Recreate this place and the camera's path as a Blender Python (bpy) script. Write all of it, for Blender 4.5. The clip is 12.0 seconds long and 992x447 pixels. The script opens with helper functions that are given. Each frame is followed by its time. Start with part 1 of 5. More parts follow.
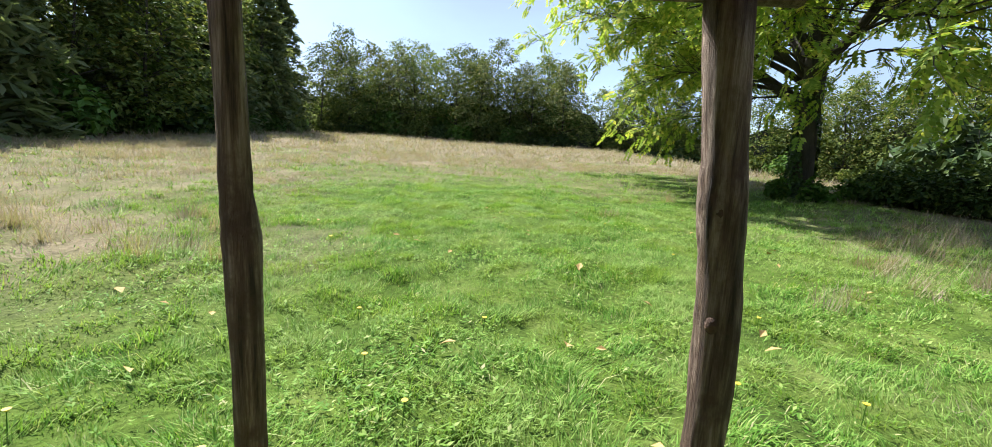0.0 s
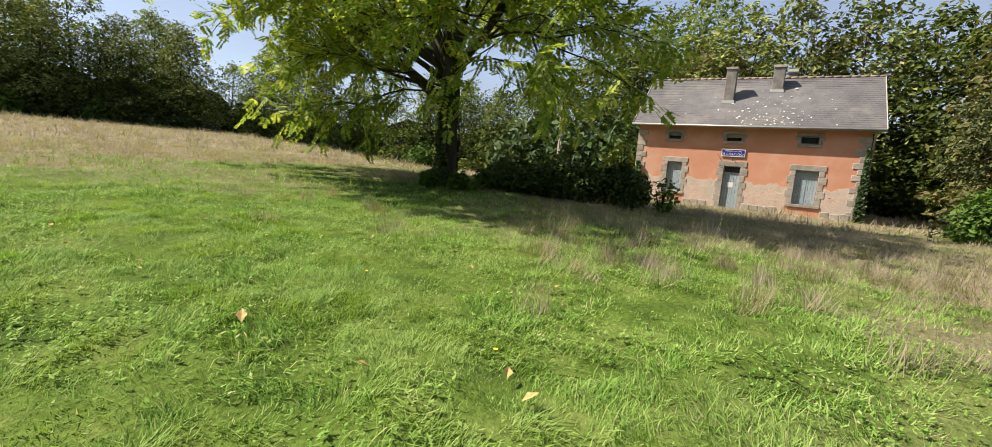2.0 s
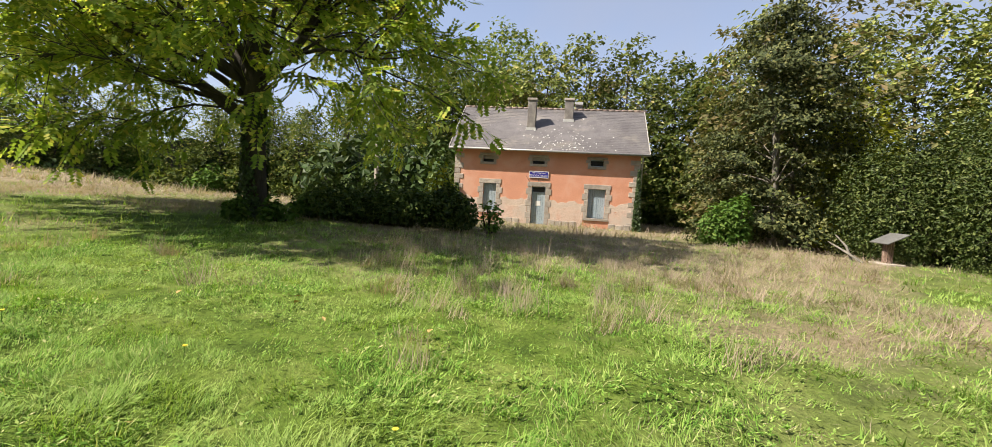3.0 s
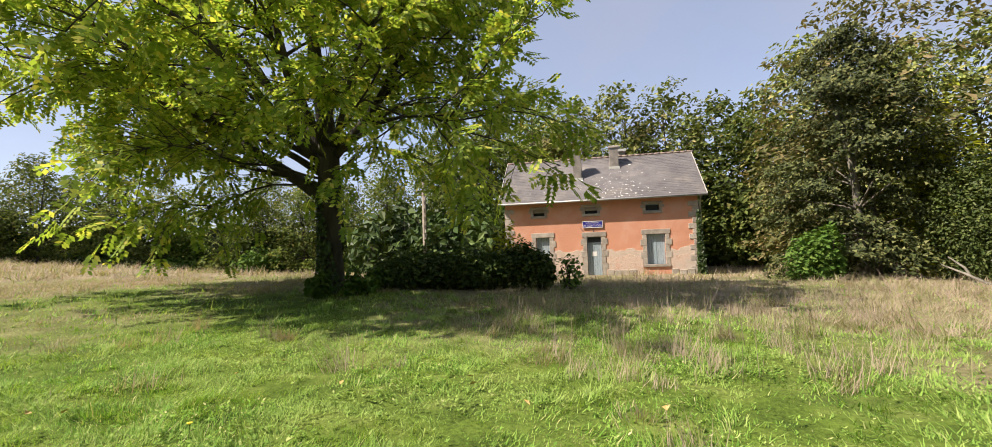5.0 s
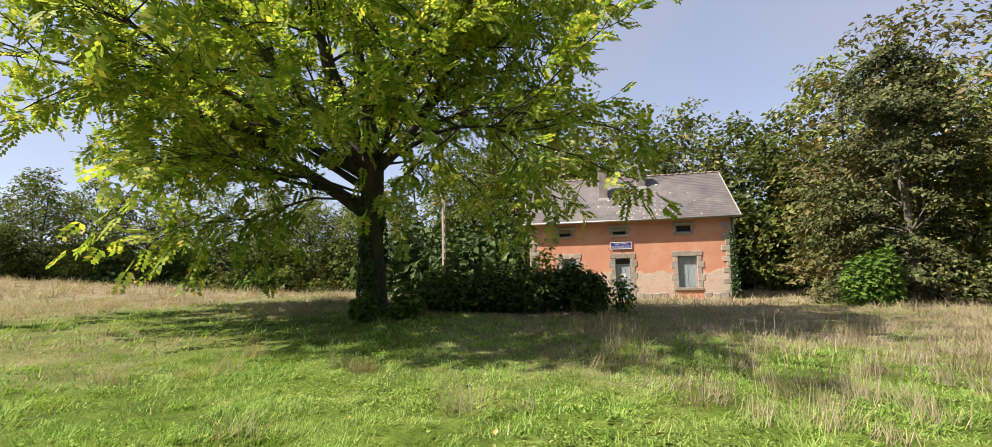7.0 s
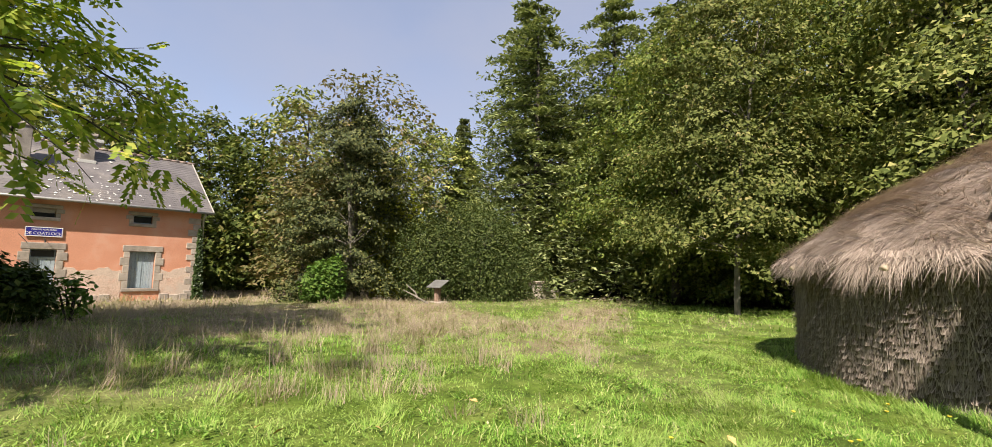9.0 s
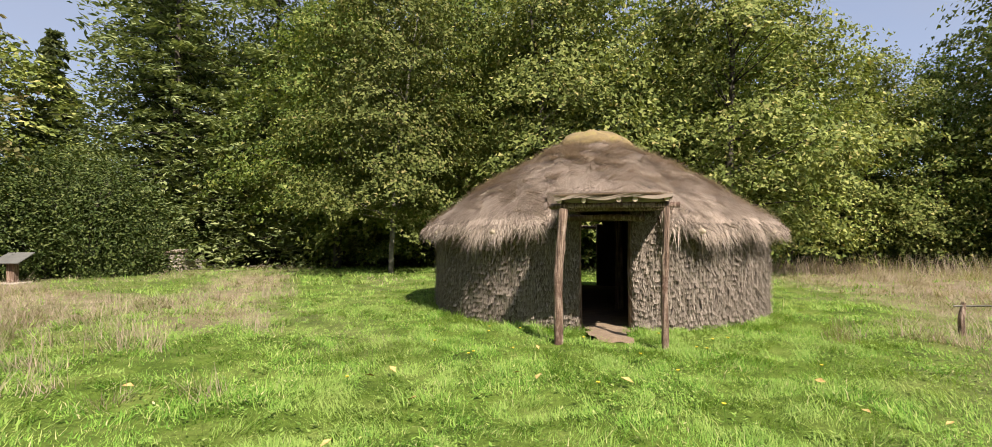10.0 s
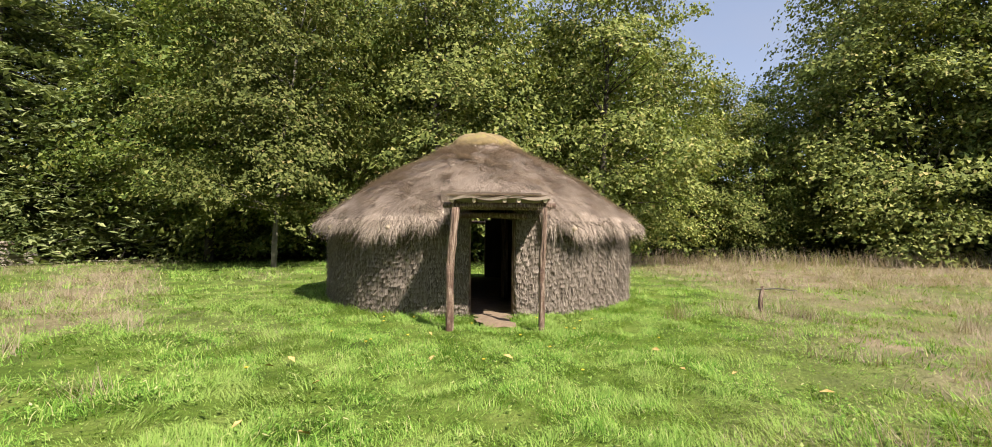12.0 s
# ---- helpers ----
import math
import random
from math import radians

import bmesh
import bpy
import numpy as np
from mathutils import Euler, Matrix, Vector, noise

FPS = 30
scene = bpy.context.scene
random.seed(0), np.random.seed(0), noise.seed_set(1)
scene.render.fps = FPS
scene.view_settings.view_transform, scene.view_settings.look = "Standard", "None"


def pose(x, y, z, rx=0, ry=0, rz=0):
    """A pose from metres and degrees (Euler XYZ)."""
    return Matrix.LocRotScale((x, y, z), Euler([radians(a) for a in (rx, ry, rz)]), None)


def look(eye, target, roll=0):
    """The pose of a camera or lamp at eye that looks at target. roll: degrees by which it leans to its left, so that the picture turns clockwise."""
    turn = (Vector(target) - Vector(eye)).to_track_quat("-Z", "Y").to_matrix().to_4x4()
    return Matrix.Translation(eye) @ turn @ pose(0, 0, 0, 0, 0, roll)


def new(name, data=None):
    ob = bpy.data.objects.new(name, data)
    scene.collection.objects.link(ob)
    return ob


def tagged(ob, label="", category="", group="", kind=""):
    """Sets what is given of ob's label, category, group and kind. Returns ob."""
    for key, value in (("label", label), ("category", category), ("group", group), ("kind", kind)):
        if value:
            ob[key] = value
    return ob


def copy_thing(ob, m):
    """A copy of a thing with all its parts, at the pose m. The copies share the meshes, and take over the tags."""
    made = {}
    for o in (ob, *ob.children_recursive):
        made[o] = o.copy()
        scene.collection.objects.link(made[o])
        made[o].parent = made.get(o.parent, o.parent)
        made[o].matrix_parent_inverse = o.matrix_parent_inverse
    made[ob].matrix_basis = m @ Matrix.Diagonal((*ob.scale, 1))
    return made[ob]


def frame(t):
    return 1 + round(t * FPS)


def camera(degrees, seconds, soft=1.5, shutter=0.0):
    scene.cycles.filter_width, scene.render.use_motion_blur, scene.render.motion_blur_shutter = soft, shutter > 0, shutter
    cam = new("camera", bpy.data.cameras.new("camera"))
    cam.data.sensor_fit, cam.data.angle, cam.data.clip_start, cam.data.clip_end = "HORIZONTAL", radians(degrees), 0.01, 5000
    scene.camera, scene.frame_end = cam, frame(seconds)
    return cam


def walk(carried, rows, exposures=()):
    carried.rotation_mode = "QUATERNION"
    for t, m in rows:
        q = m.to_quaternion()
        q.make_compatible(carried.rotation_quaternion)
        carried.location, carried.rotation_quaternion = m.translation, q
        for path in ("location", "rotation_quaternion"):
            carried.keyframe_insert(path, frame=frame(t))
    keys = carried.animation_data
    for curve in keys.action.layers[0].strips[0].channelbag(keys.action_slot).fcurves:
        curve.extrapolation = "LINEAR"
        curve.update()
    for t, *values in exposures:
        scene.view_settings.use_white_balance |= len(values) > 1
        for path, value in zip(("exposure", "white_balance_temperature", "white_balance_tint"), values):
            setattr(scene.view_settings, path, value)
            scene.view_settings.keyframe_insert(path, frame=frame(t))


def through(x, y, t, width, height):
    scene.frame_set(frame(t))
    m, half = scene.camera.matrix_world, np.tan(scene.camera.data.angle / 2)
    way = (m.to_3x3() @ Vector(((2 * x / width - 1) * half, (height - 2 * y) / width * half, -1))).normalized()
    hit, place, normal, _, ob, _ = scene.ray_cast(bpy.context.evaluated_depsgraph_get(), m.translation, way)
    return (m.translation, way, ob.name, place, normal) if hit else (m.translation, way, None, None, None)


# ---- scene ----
cam = camera(93.0, 12.0, soft=0.85)
ROWS = [
    (0.0, -0.055, 0.012, 1.507, 80.95, -3.01, -0.25),
    (0.5, -0.038, 0.456, 1.508, 80.48, -2.62, -1.24),
    (1.0, 0.024, 0.892, 1.522, 81.26, -2.5, -6.14),
    (1.5, 0.064, 1.275, 1.507, 81.38, -2.92, -16.48),
    (2.0, 0.108, 1.606, 1.529, 82.22, -4.48, -41.47),
    (2.5, 0.134, 1.952, 1.604, 83.68, -4.15, -57.75),
    (2.7, 0.121, 2.096, 1.623, 84.51, -3.97, -60.79),
    (4.3, 0.014, 3.536, 1.572, 92.58, -0.04, -70.07),
    (4.5, -0.019, 3.727, 1.564, 92.85, -0.15, -68.92),
    (5.0, -0.102, 4.213, 1.543, 93.27, 1.95, -61.24),
    (5.5, -0.197, 4.713, 1.526, 93.92, 0.42, -57.0),
    (6.0, -0.235, 5.151, 1.54, 94.08, -0.27, -57.46),
    (6.5, -0.166, 5.612, 1.552, 94.38, 2.86, -59.76),
    (6.7, -0.139, 5.798, 1.558, 95.13, 1.94, -59.84),
    (8.3, -0.017, 7.158, 1.535, 96.37, 1.43, -90.56),
    (8.5, -0.059, 7.295, 1.53, 95.96, -0.01, -99.39),
    (9.0, -0.221, 7.598, 1.521, 95.74, -0.86, -123.74),
    (9.5, -0.353, 7.902, 1.519, 93.53, 0.37, -148.57),
    (10.0, -0.407, 8.221, 1.536, 91.69, 0.12, -163.59),
    (10.5, -0.459, 8.509, 1.551, 90.65, 0.6, -174.99),
    (11.0, -0.475, 8.728, 1.555, 89.81, -0.53, -176.48),
    (11.5, -0.466, 8.797, 1.573, 90.13, -0.66, -176.81),
    (12.0, -0.46, 8.831, 1.582, 90.87, -0.44, -176.95),
]
EXPOSURE = [(0.0, 1.25, 6000, 8), (0.5, 0.85, 6200, 9), (1.0, 0.76, 6550, 10), (1.5, 0.74, 6700, 10), (2.5, 1.03, 6800, 12), (5.0, 1.03, 7000, 16), (8.5, 1.05, 7000, 16), (10.0, 0.95, 6900, 14), (12.0, 1.02, 6800, 13)]
walk(cam, [(t, pose(x, y, z, rx, ry, rz)) for t, x, y, z, rx, ry, rz in ROWS], EXPOSURE)

# ---- sky and sun ----
SUN_AZ, SUN_EL = 42.0, 50.0      # degrees to the left of +y, degrees up
to_sun = Vector((-math.sin(radians(SUN_AZ)) * math.cos(radians(SUN_EL)), math.cos(radians(SUN_AZ)) * math.cos(radians(SUN_EL)), math.sin(radians(SUN_EL))))
world = bpy.data.worlds.new("world")
scene.world = world
world.use_nodes = True
wn = world.node_tree.nodes
sky = wn.new("ShaderNodeTexSky")
sky.sky_type = "NISHITA"
sky.sun_disc = False
sky.sun_elevation = radians(SUN_EL)
sky.sun_rotation = radians(-SUN_AZ)
sky.air_density, sky.dust_density, sky.ozone_density = 0.8, 0.9, 1.2
wn["Background"].inputs["Strength"].default_value = 0.125
# a thin high veil of cloud over the whole sky
wl = world.node_tree.links
w_co, w_map, w_noise, w_fac, w_mix = wn.new("ShaderNodeTexCoord"), wn.new("ShaderNodeMapping"), wn.new("ShaderNodeTexNoise"), wn.new("ShaderNodeMapRange"), wn.new("ShaderNodeMix")
w_map.inputs["Scale"].default_value = (1.2, 2.2, 3.0)
w_noise.inputs["Scale"].default_value, w_noise.inputs["Detail"].default_value = 1.6, 6
w_fac.inputs["From Min"].default_value, w_fac.inputs["From Max"].default_value = 0.35, 0.75
w_fac.inputs["To Min"].default_value, w_fac.inputs["To Max"].default_value = 0.45, 0.8
w_mix.data_type = "RGBA"
w_mix.inputs[7].default_value = (1.9, 2.15, 2.75, 1)
wl.new(w_co.outputs["Generated"], w_map.inputs["Vector"])
wl.new(w_map.outputs["Vector"], w_noise.inputs["Vector"])
wl.new(w_noise.outputs["Fac"], w_fac.inputs["Value"])
wl.new(w_fac.outputs["Result"], w_mix.inputs[0])
wl.new(sky.outputs["Color"], w_mix.inputs[6])
wl.new(w_mix.outputs[2], wn["Background"].inputs["Color"])
sun = new("sun", bpy.data.lights.new("sun", "SUN"))
sun.data.energy, sun.data.angle, sun.data.color = 5.0, radians(0.6), (1.0, 0.94, 0.84)
sun.matrix_world = look((0, 0, 30), Vector((0, 0, 30)) - to_sun)


# ---- materials ----
def shader(name):
    m = bpy.data.materials.new(name)
    m.use_nodes = True
    t = m.node_tree
    return m, t.nodes, t.links, t.nodes["Principled BSDF"]


def noise_ramp(nodes, links, vec, scale, stops, detail=6, rough=0.6):
    n = nodes.new("ShaderNodeTexNoise")
    n.inputs["Scale"].default_value, n.inputs["Detail"].default_value, n.inputs["Roughness"].default_value = scale, detail, rough
    links.new(vec, n.inputs["Vector"])
    r = nodes.new("ShaderNodeValToRGB")
    while len(r.color_ramp.elements) < len(stops):
        r.color_ramp.elements.new(0.5)
    for e, (p, c) in zip(r.color_ramp.elements, stops):
        e.position, e.color = p, (*c, 1)
    links.new(n.outputs["Fac"], r.inputs["Fac"])
    return n, r


def mixed(nodes, links, a, b, fac, mode="MIX"):
    m = nodes.new("ShaderNodeMix")
    m.data_type, m.blend_type = "RGBA", mode
    for sock, v in ((m.inputs[6], a), (m.inputs[7], b), (m.inputs[0], fac)):
        if isinstance(v, (int, float)):
            sock.default_value = v
        elif isinstance(v, tuple):
            sock.default_value = (*v, 1)
        else:
            links.new(v, sock)
    return m.outputs[2]


def rough_mat(name, stops, scale=3.0, fine=40.0, roughness=0.85, bump=0.3, stretch=(1, 1, 1), stain=None, stain_scale=0.6, metal=0.0, vary=0.0):
    """A matt surface: coarse colour change, fine grain, bump, and stains of their own shape."""
    m, nodes, links, bsdf = shader(name)
    tc, mp = nodes.new("ShaderNodeTexCoord"), nodes.new("ShaderNodeMapping")
    mp.inputs["Scale"].default_value = stretch
    links.new(tc.outputs["Object"], mp.inputs["Vector"])
    _, ramp = noise_ramp(nodes, links, mp.outputs["Vector"], scale, stops)
    g, gr = noise_ramp(nodes, links, mp.outputs["Vector"], fine, [(0.3, (0.72, 0.72, 0.72)), (0.7, (1.18, 1.18, 1.18))], 5)
    col = mixed(nodes, links, ramp.outputs["Color"], gr.outputs["Color"], 0.8, "MULTIPLY")
    if stain:
        _, sr = noise_ramp(nodes, links, tc.outputs["Object"], stain_scale, [(0.5, (0, 0, 0)), (0.62, (1, 1, 1))], 8, 0.7)
        col = mixed(nodes, links, col, stain, sr.outputs["Color"])
    if vary:
        oi = nodes.new("ShaderNodeObjectInfo")
        mr = nodes.new("ShaderNodeMapRange")
        mr.inputs["To Min"].default_value, mr.inputs["To Max"].default_value = 1 - vary, 1 + vary
        links.new(oi.outputs["Random"], mr.inputs["Value"])
        col = mixed(nodes, links, col, mr.outputs["Result"], 1.0, "MULTIPLY")
    links.new(col, bsdf.inputs["Base Color"])
    bsdf.inputs["Roughness"].default_value, bsdf.inputs["Metallic"].default_value = roughness, metal
    bp = nodes.new("ShaderNodeBump")
    bp.inputs["Strength"].default_value, bp.inputs["Distance"].default_value = bump, 0.02
    links.new(g.outputs["Fac"], bp.inputs["Height"])
    links.new(bp.outputs["Normal"], bsdf.inputs["Normal"])
    return m


def leaf_mat(name, stops, through=0.35, patch=None, patch_scale=0.35, roughness=0.6, gloss=0.1):
    """Thin leaves or blades: each piece its own shade, light let through, and patches of another colour."""
    m, nodes, links, bsdf = shader(name)
    geo, tc, oi = nodes.new("ShaderNodeNewGeometry"), nodes.new("ShaderNodeTexCoord"), nodes.new("ShaderNodeObjectInfo")
    r = nodes.new("ShaderNodeValToRGB")
    while len(r.color_ramp.elements) < len(stops):
        r.color_ramp.elements.new(0.5)
    for e, (p, c) in zip(r.color_ramp.elements, stops):
        e.position, e.color = p, (*c, 1)
    links.new(geo.outputs["Random Per Island"], r.inputs["Fac"])
    col = r.outputs["Color"]
    if patch:
        _, pr = noise_ramp(nodes, links, geo.outputs["Position"], patch_scale, [(0.42, (0, 0, 0)), (0.66, (0.85, 0.85, 0.85))], 5, 0.65)
        col = mixed(nodes, links, col, patch, pr.outputs["Color"])
    mr = nodes.new("ShaderNodeMapRange")
    mr.inputs["To Min"].default_value, mr.inputs["To Max"].default_value = 0.68, 1.32
    links.new(oi.outputs["Random"], mr.inputs["Value"])
    col = mixed(nodes, links, col, mr.outputs["Result"], 1.0, "MULTIPLY")
    links.new(col, bsdf.inputs["Base Color"])
    bsdf.inputs["Roughness"].default_value = roughness
    bsdf.inputs["Specular IOR Level"].default_value = gloss
    tr, mix, out = nodes.new("ShaderNodeBsdfTranslucent"), nodes.new("ShaderNodeMixShader"), nodes["Material Output"]
    links.new(mixed(nodes, links, col, (1.0, 1.0, 0.55), 1.0, "MULTIPLY"), tr.inputs["Color"])
    mix.inputs["Fac"].default_value = through
    links.new(bsdf.outputs["BSDF"], mix.inputs[1])
    links.new(tr.outputs["BSDF"], mix.inputs[2])
    links.new(mix.outputs["Shader"], out.inputs["Surface"])
    return m


M_GRASS = leaf_mat("grass_green", [(0.0, (0.07, 0.165, 0.025)), (0.3, (0.14, 0.285, 0.045)), (0.7, (0.23, 0.385, 0.07)), (0.93, (0.37, 0.45, 0.145)), (1.0, (0.55, 0.49, 0.29))], 0.36, (0.275, 0.365, 0.105), 0.7)
M_STRAW = leaf_mat("grass_dry", [(0.0, (0.29, 0.22, 0.175)), (0.35, (0.44, 0.35, 0.27)), (0.62, (0.60, 0.51, 0.38)), (0.72, (0.2, 0.27, 0.06)), (1.0, (0.34, 0.37, 0.12))], 0.35, (0.40, 0.315, 0.265), 0.3)
M_WALNUT = leaf_mat("walnut_leaf", [(0.0, (0.14, 0.225, 0.036)), (0.5, (0.255, 0.35, 0.06)), (0.85, (0.41, 0.46, 0.095)), (1.0, (0.6, 0.53, 0.12))], 0.55)
M_BROAD = leaf_mat("broad_leaf", [(0.0, (0.055, 0.09, 0.022)), (0.5, (0.12, 0.165, 0.04)), (0.9, (0.22, 0.26, 0.07)), (1.0, (0.33, 0.29, 0.1))], 0.4)
M_OLIVE = leaf_mat("olive_leaf", [(0.0, (0.08, 0.11, 0.028)), (0.5, (0.17, 0.205, 0.055)), (0.9, (0.29, 0.315, 0.1)), (1.0, (0.4, 0.34, 0.14))], 0.26)
# fir needles lightened: the haze over the firs is put into their colour
M_NEEDLE = leaf_mat("hazy_needles", [(0.0, (0.10, 0.135, 0.065)), (0.6, (0.18, 0.22, 0.11)), (1.0, (0.26, 0.29, 0.15))], 0.5)
M_LARCH = leaf_mat("larch_needles", [(0.0, (0.075, 0.105, 0.04)), (0.6, (0.165, 0.2, 0.08)), (1.0, (0.28, 0.31, 0.14))], 0.3)
M_LAUREL = leaf_mat("laurel_shrub_leaf", [(0.0, (0.04, 0.07, 0.016)), (0.6, (0.085, 0.125, 0.03)), (1.0, (0.19, 0.225, 0.07))], 0.2, gloss=0.2, roughness=0.5)
M_DARK = leaf_mat("laurel_leaf", [(0.0, (0.025, 0.05, 0.012)), (0.6, (0.045, 0.08, 0.02)), (1.0, (0.09, 0.13, 0.035))], 0.12, gloss=0.15, roughness=0.5)
M_JUNIPER = leaf_mat("juniper_leaf", [(0.0, (0.032, 0.065, 0.015)), (0.6, (0.07, 0.115, 0.027)), (1.0, (0.17, 0.21, 0.055))], 0.22, gloss=0.15)
M_CYPRESS = leaf_mat("conifer_leaf", [(0.0, (0.025, 0.037, 0.014)), (0.6, (0.06, 0.075, 0.026)), (1.0, (0.16, 0.165, 0.06))], 0.15, gloss=0.15)
M_LIME = leaf_mat("lime_leaf", [(0.0, (0.2, 0.24, 0.02)), (0.6, (0.3, 0.33, 0.03)), (1.0, (0.4, 0.38, 0.05))], 0.4)
M_IVY = leaf_mat("ivy_leaf", [(0.0, (0.022, 0.05, 0.011)), (1.0, (0.07, 0.12, 0.022))], 0.15, gloss=0.4, roughness=0.45)
M_GREEN = leaf_mat("shrub_leaf", [(0.0, (0.06, 0.13, 0.02)), (0.6, (0.09, 0.18, 0.03)), (1.0, (0.16, 0.24, 0.05))], 0.3, gloss=0.15)
M_RUSSET = leaf_mat("russet_leaf", [(0.0, (0.12, 0.135, 0.05)), (0.5, (0.19, 0.19, 0.075)), (1.0, (0.31, 0.24, 0.12))], 0.3)
M_BARK = rough_mat("bark", [(0.3, (0.03, 0.025, 0.02)), (0.7, (0.075, 0.063, 0.048))], 4, 25, 0.95, 0.9, (1, 1, 0.25))
M_PALEBARK = rough_mat("pale_bark", [(0.35, (0.11, 0.1, 0.08)), (0.65, (0.24, 0.22, 0.18))], 3, 30, 0.9, 0.6, (1, 1, 0.4), (0.1, 0.09, 0.07), 2.0)
M_POST = rough_mat("weathered_wood", [(0.36, (0.05, 0.028, 0.02)), (0.5, (0.22, 0.14, 0.10)), (0.63, (0.45, 0.34, 0.27))], 5, 40, 0.75, 1.0, (7, 7, 0.4), (0.13, 0.07, 0.05), 3.0)
M_KNOT = rough_mat("dark_knot", [(0.35, (0.035, 0.02, 0.014)), (0.6, (0.16, 0.09, 0.06))], 25, 80, 0.8, 0.8)
M_CUT = rough_mat("sawn_end", [(0.3, (0.45, 0.35, 0.25)), (0.7, (0.6, 0.5, 0.38))], 12, 80, 0.8, 0.2)
M_THATCH = leaf_mat("heather_thatch", [(0.0, (0.14, 0.11, 0.09)), (0.4, (0.30, 0.24, 0.20)), (0.8, (0.43, 0.355, 0.30)), (1.0, (0.58, 0.49, 0.42))], 0.08, (0.35, 0.285, 0.24), 0.8, 0.9, 0.05)
M_TWIG = leaf_mat("heather_wall", [(0.0, (0.11, 0.088, 0.07)), (0.5, (0.31, 0.255, 0.212)), (1.0, (0.55, 0.475, 0.41))], 0.05, (0.35, 0.295, 0.25), 1.3, 0.9, 0.05)
M_WALLCORE = rough_mat("heather_core", [(0.3, (0.07, 0.053, 0.04)), (0.7, (0.16, 0.125, 0.095))], 3, 50, 1.0, 0.8, (1, 1, 0.4))
M_ROOFCORE = rough_mat("packed_thatch", [(0.3, (0.13, 0.10, 0.08)), (0.7, (0.27, 0.215, 0.175))], 4, 60, 1.0, 0.9)
M_MOSS = rough_mat("golden_moss", [(0.3, (0.13, 0.1, 0.055)), (0.55, (0.25, 0.185, 0.085)), (0.75, (0.22, 0.2, 0.06))], 5, 60, 1.0, 0.8)
M_EARTH = rough_mat("trodden_earth", [(0.3, (0.15, 0.105, 0.07)), (0.7, (0.27, 0.2, 0.135))], 4, 50, 1.0, 0.5)
M_RENDER = rough_mat("orange_render", [(0.25, (0.54, 0.25, 0.155)), (0.55, (0.63, 0.30, 0.19)), (0.8, (0.67, 0.38, 0.26))], 0.7, 25, 0.95, 0.25, stain=(0.60, 0.34, 0.24), stain_scale=0.35)
M_PINK = rough_mat("worn_lower_render", [(0.3, (0.50, 0.34, 0.26)), (0.5, (0.60, 0.46, 0.37)), (0.7, (0.57, 0.37, 0.29))], 1.6, 18, 0.95, 0.6, stain=(0.50, 0.42, 0.35), stain_scale=0.7)
M_STONE = rough_mat("grey_granite", [(0.3, (0.28, 0.245, 0.205)), (0.7, (0.46, 0.405, 0.34))], 3, 45, 0.9, 0.4, vary=0.15)
M_SLATE = rough_mat("old_slate", [(0.3, (0.09, 0.083, 0.085)), (0.7, (0.15, 0.14, 0.14))], 1.2, 30, 0.8, 0.3, stain=(0.175, 0.16, 0.145), stain_scale=0.45, vary=0.2)
M_LICHEN = rough_mat("white_lichen", [(0.3, (0.42, 0.42, 0.4)), (0.7, (0.6, 0.6, 0.56))], 20, 60, 1.0, 0.4)
M_RIDGE = rough_mat("ridge_tile", [(0.3, (0.2, 0.14, 0.11)), (0.7, (0.32, 0.25, 0.2))], 3, 30, 0.9, 0.3, vary=0.2)
M_BLUEDOOR = rough_mat("grey_blue_paint", [(0.3, (0.27, 0.345, 0.385)), (0.7, (0.36, 0.43, 0.465))], 1.5, 30, 0.6, 0.1, (1, 1, 0.3))
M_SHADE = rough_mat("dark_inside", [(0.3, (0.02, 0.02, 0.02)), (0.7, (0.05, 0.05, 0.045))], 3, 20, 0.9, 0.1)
M_ENAMEL = rough_mat("blue_enamel", [(0.3, (0.02, 0.02, 0.2)), (0.7, (0.03, 0.03, 0.27))], 4, 40, 0.35, 0.03)
M_WHITE = rough_mat("white_paint", [(0.3, (0.72, 0.71, 0.68)), (0.7, (0.82, 0.81, 0.78))], 4, 40, 0.5, 0.05)
M_ZINC = rough_mat("zinc", [(0.3, (0.3, 0.3, 0.29)), (0.7, (0.42, 0.42, 0.4))], 3, 30, 0.5, 0.1, metal=0.5)
M_CONCRETE = rough_mat("grey_concrete", [(0.3, (0.35, 0.33, 0.29)), (0.7, (0.48, 0.46, 0.41))], 3, 40, 0.9, 0.3)
M_MORTAR = rough_mat("pale_mortar", [(0.3, (0.5, 0.39, 0.31)), (0.7, (0.62, 0.5, 0.41))], 2, 25, 0.95, 0.5)
M_CHIMNEY = rough_mat("sooty_render", [(0.3, (0.15, 0.135, 0.12)), (0.6, (0.27, 0.245, 0.215)), (0.8, (0.34, 0.32, 0.29))], 2.5, 30, 0.95, 0.5)
M_GRAVEL = rough_mat("gravel", [(0.3, (0.3, 0.26, 0.2)), (0.7, (0.45, 0.4, 0.33))], 6, 60, 1.0, 0.6)
M_PANEL = rough_mat("board_panel", [(0.3, (0.1, 0.1, 0.095)), (0.7, (0.16, 0.16, 0.15))], 3, 40, 0.5, 0.05)
M_PETAL = rough_mat("yellow_petal", [(0.3, (0.7, 0.5, 0.03)), (0.7, (0.8, 0.62, 0.05))], 20, 60, 0.6, 0.05)
M_DEADLEAF = rough_mat("dead_leaf", [(0.3, (0.4, 0.24, 0.08)), (0.7, (0.55, 0.4, 0.15))], 20, 60, 0.8, 0.1)

# ---- geometry helpers ----
rng = np.random.default_rng(7)


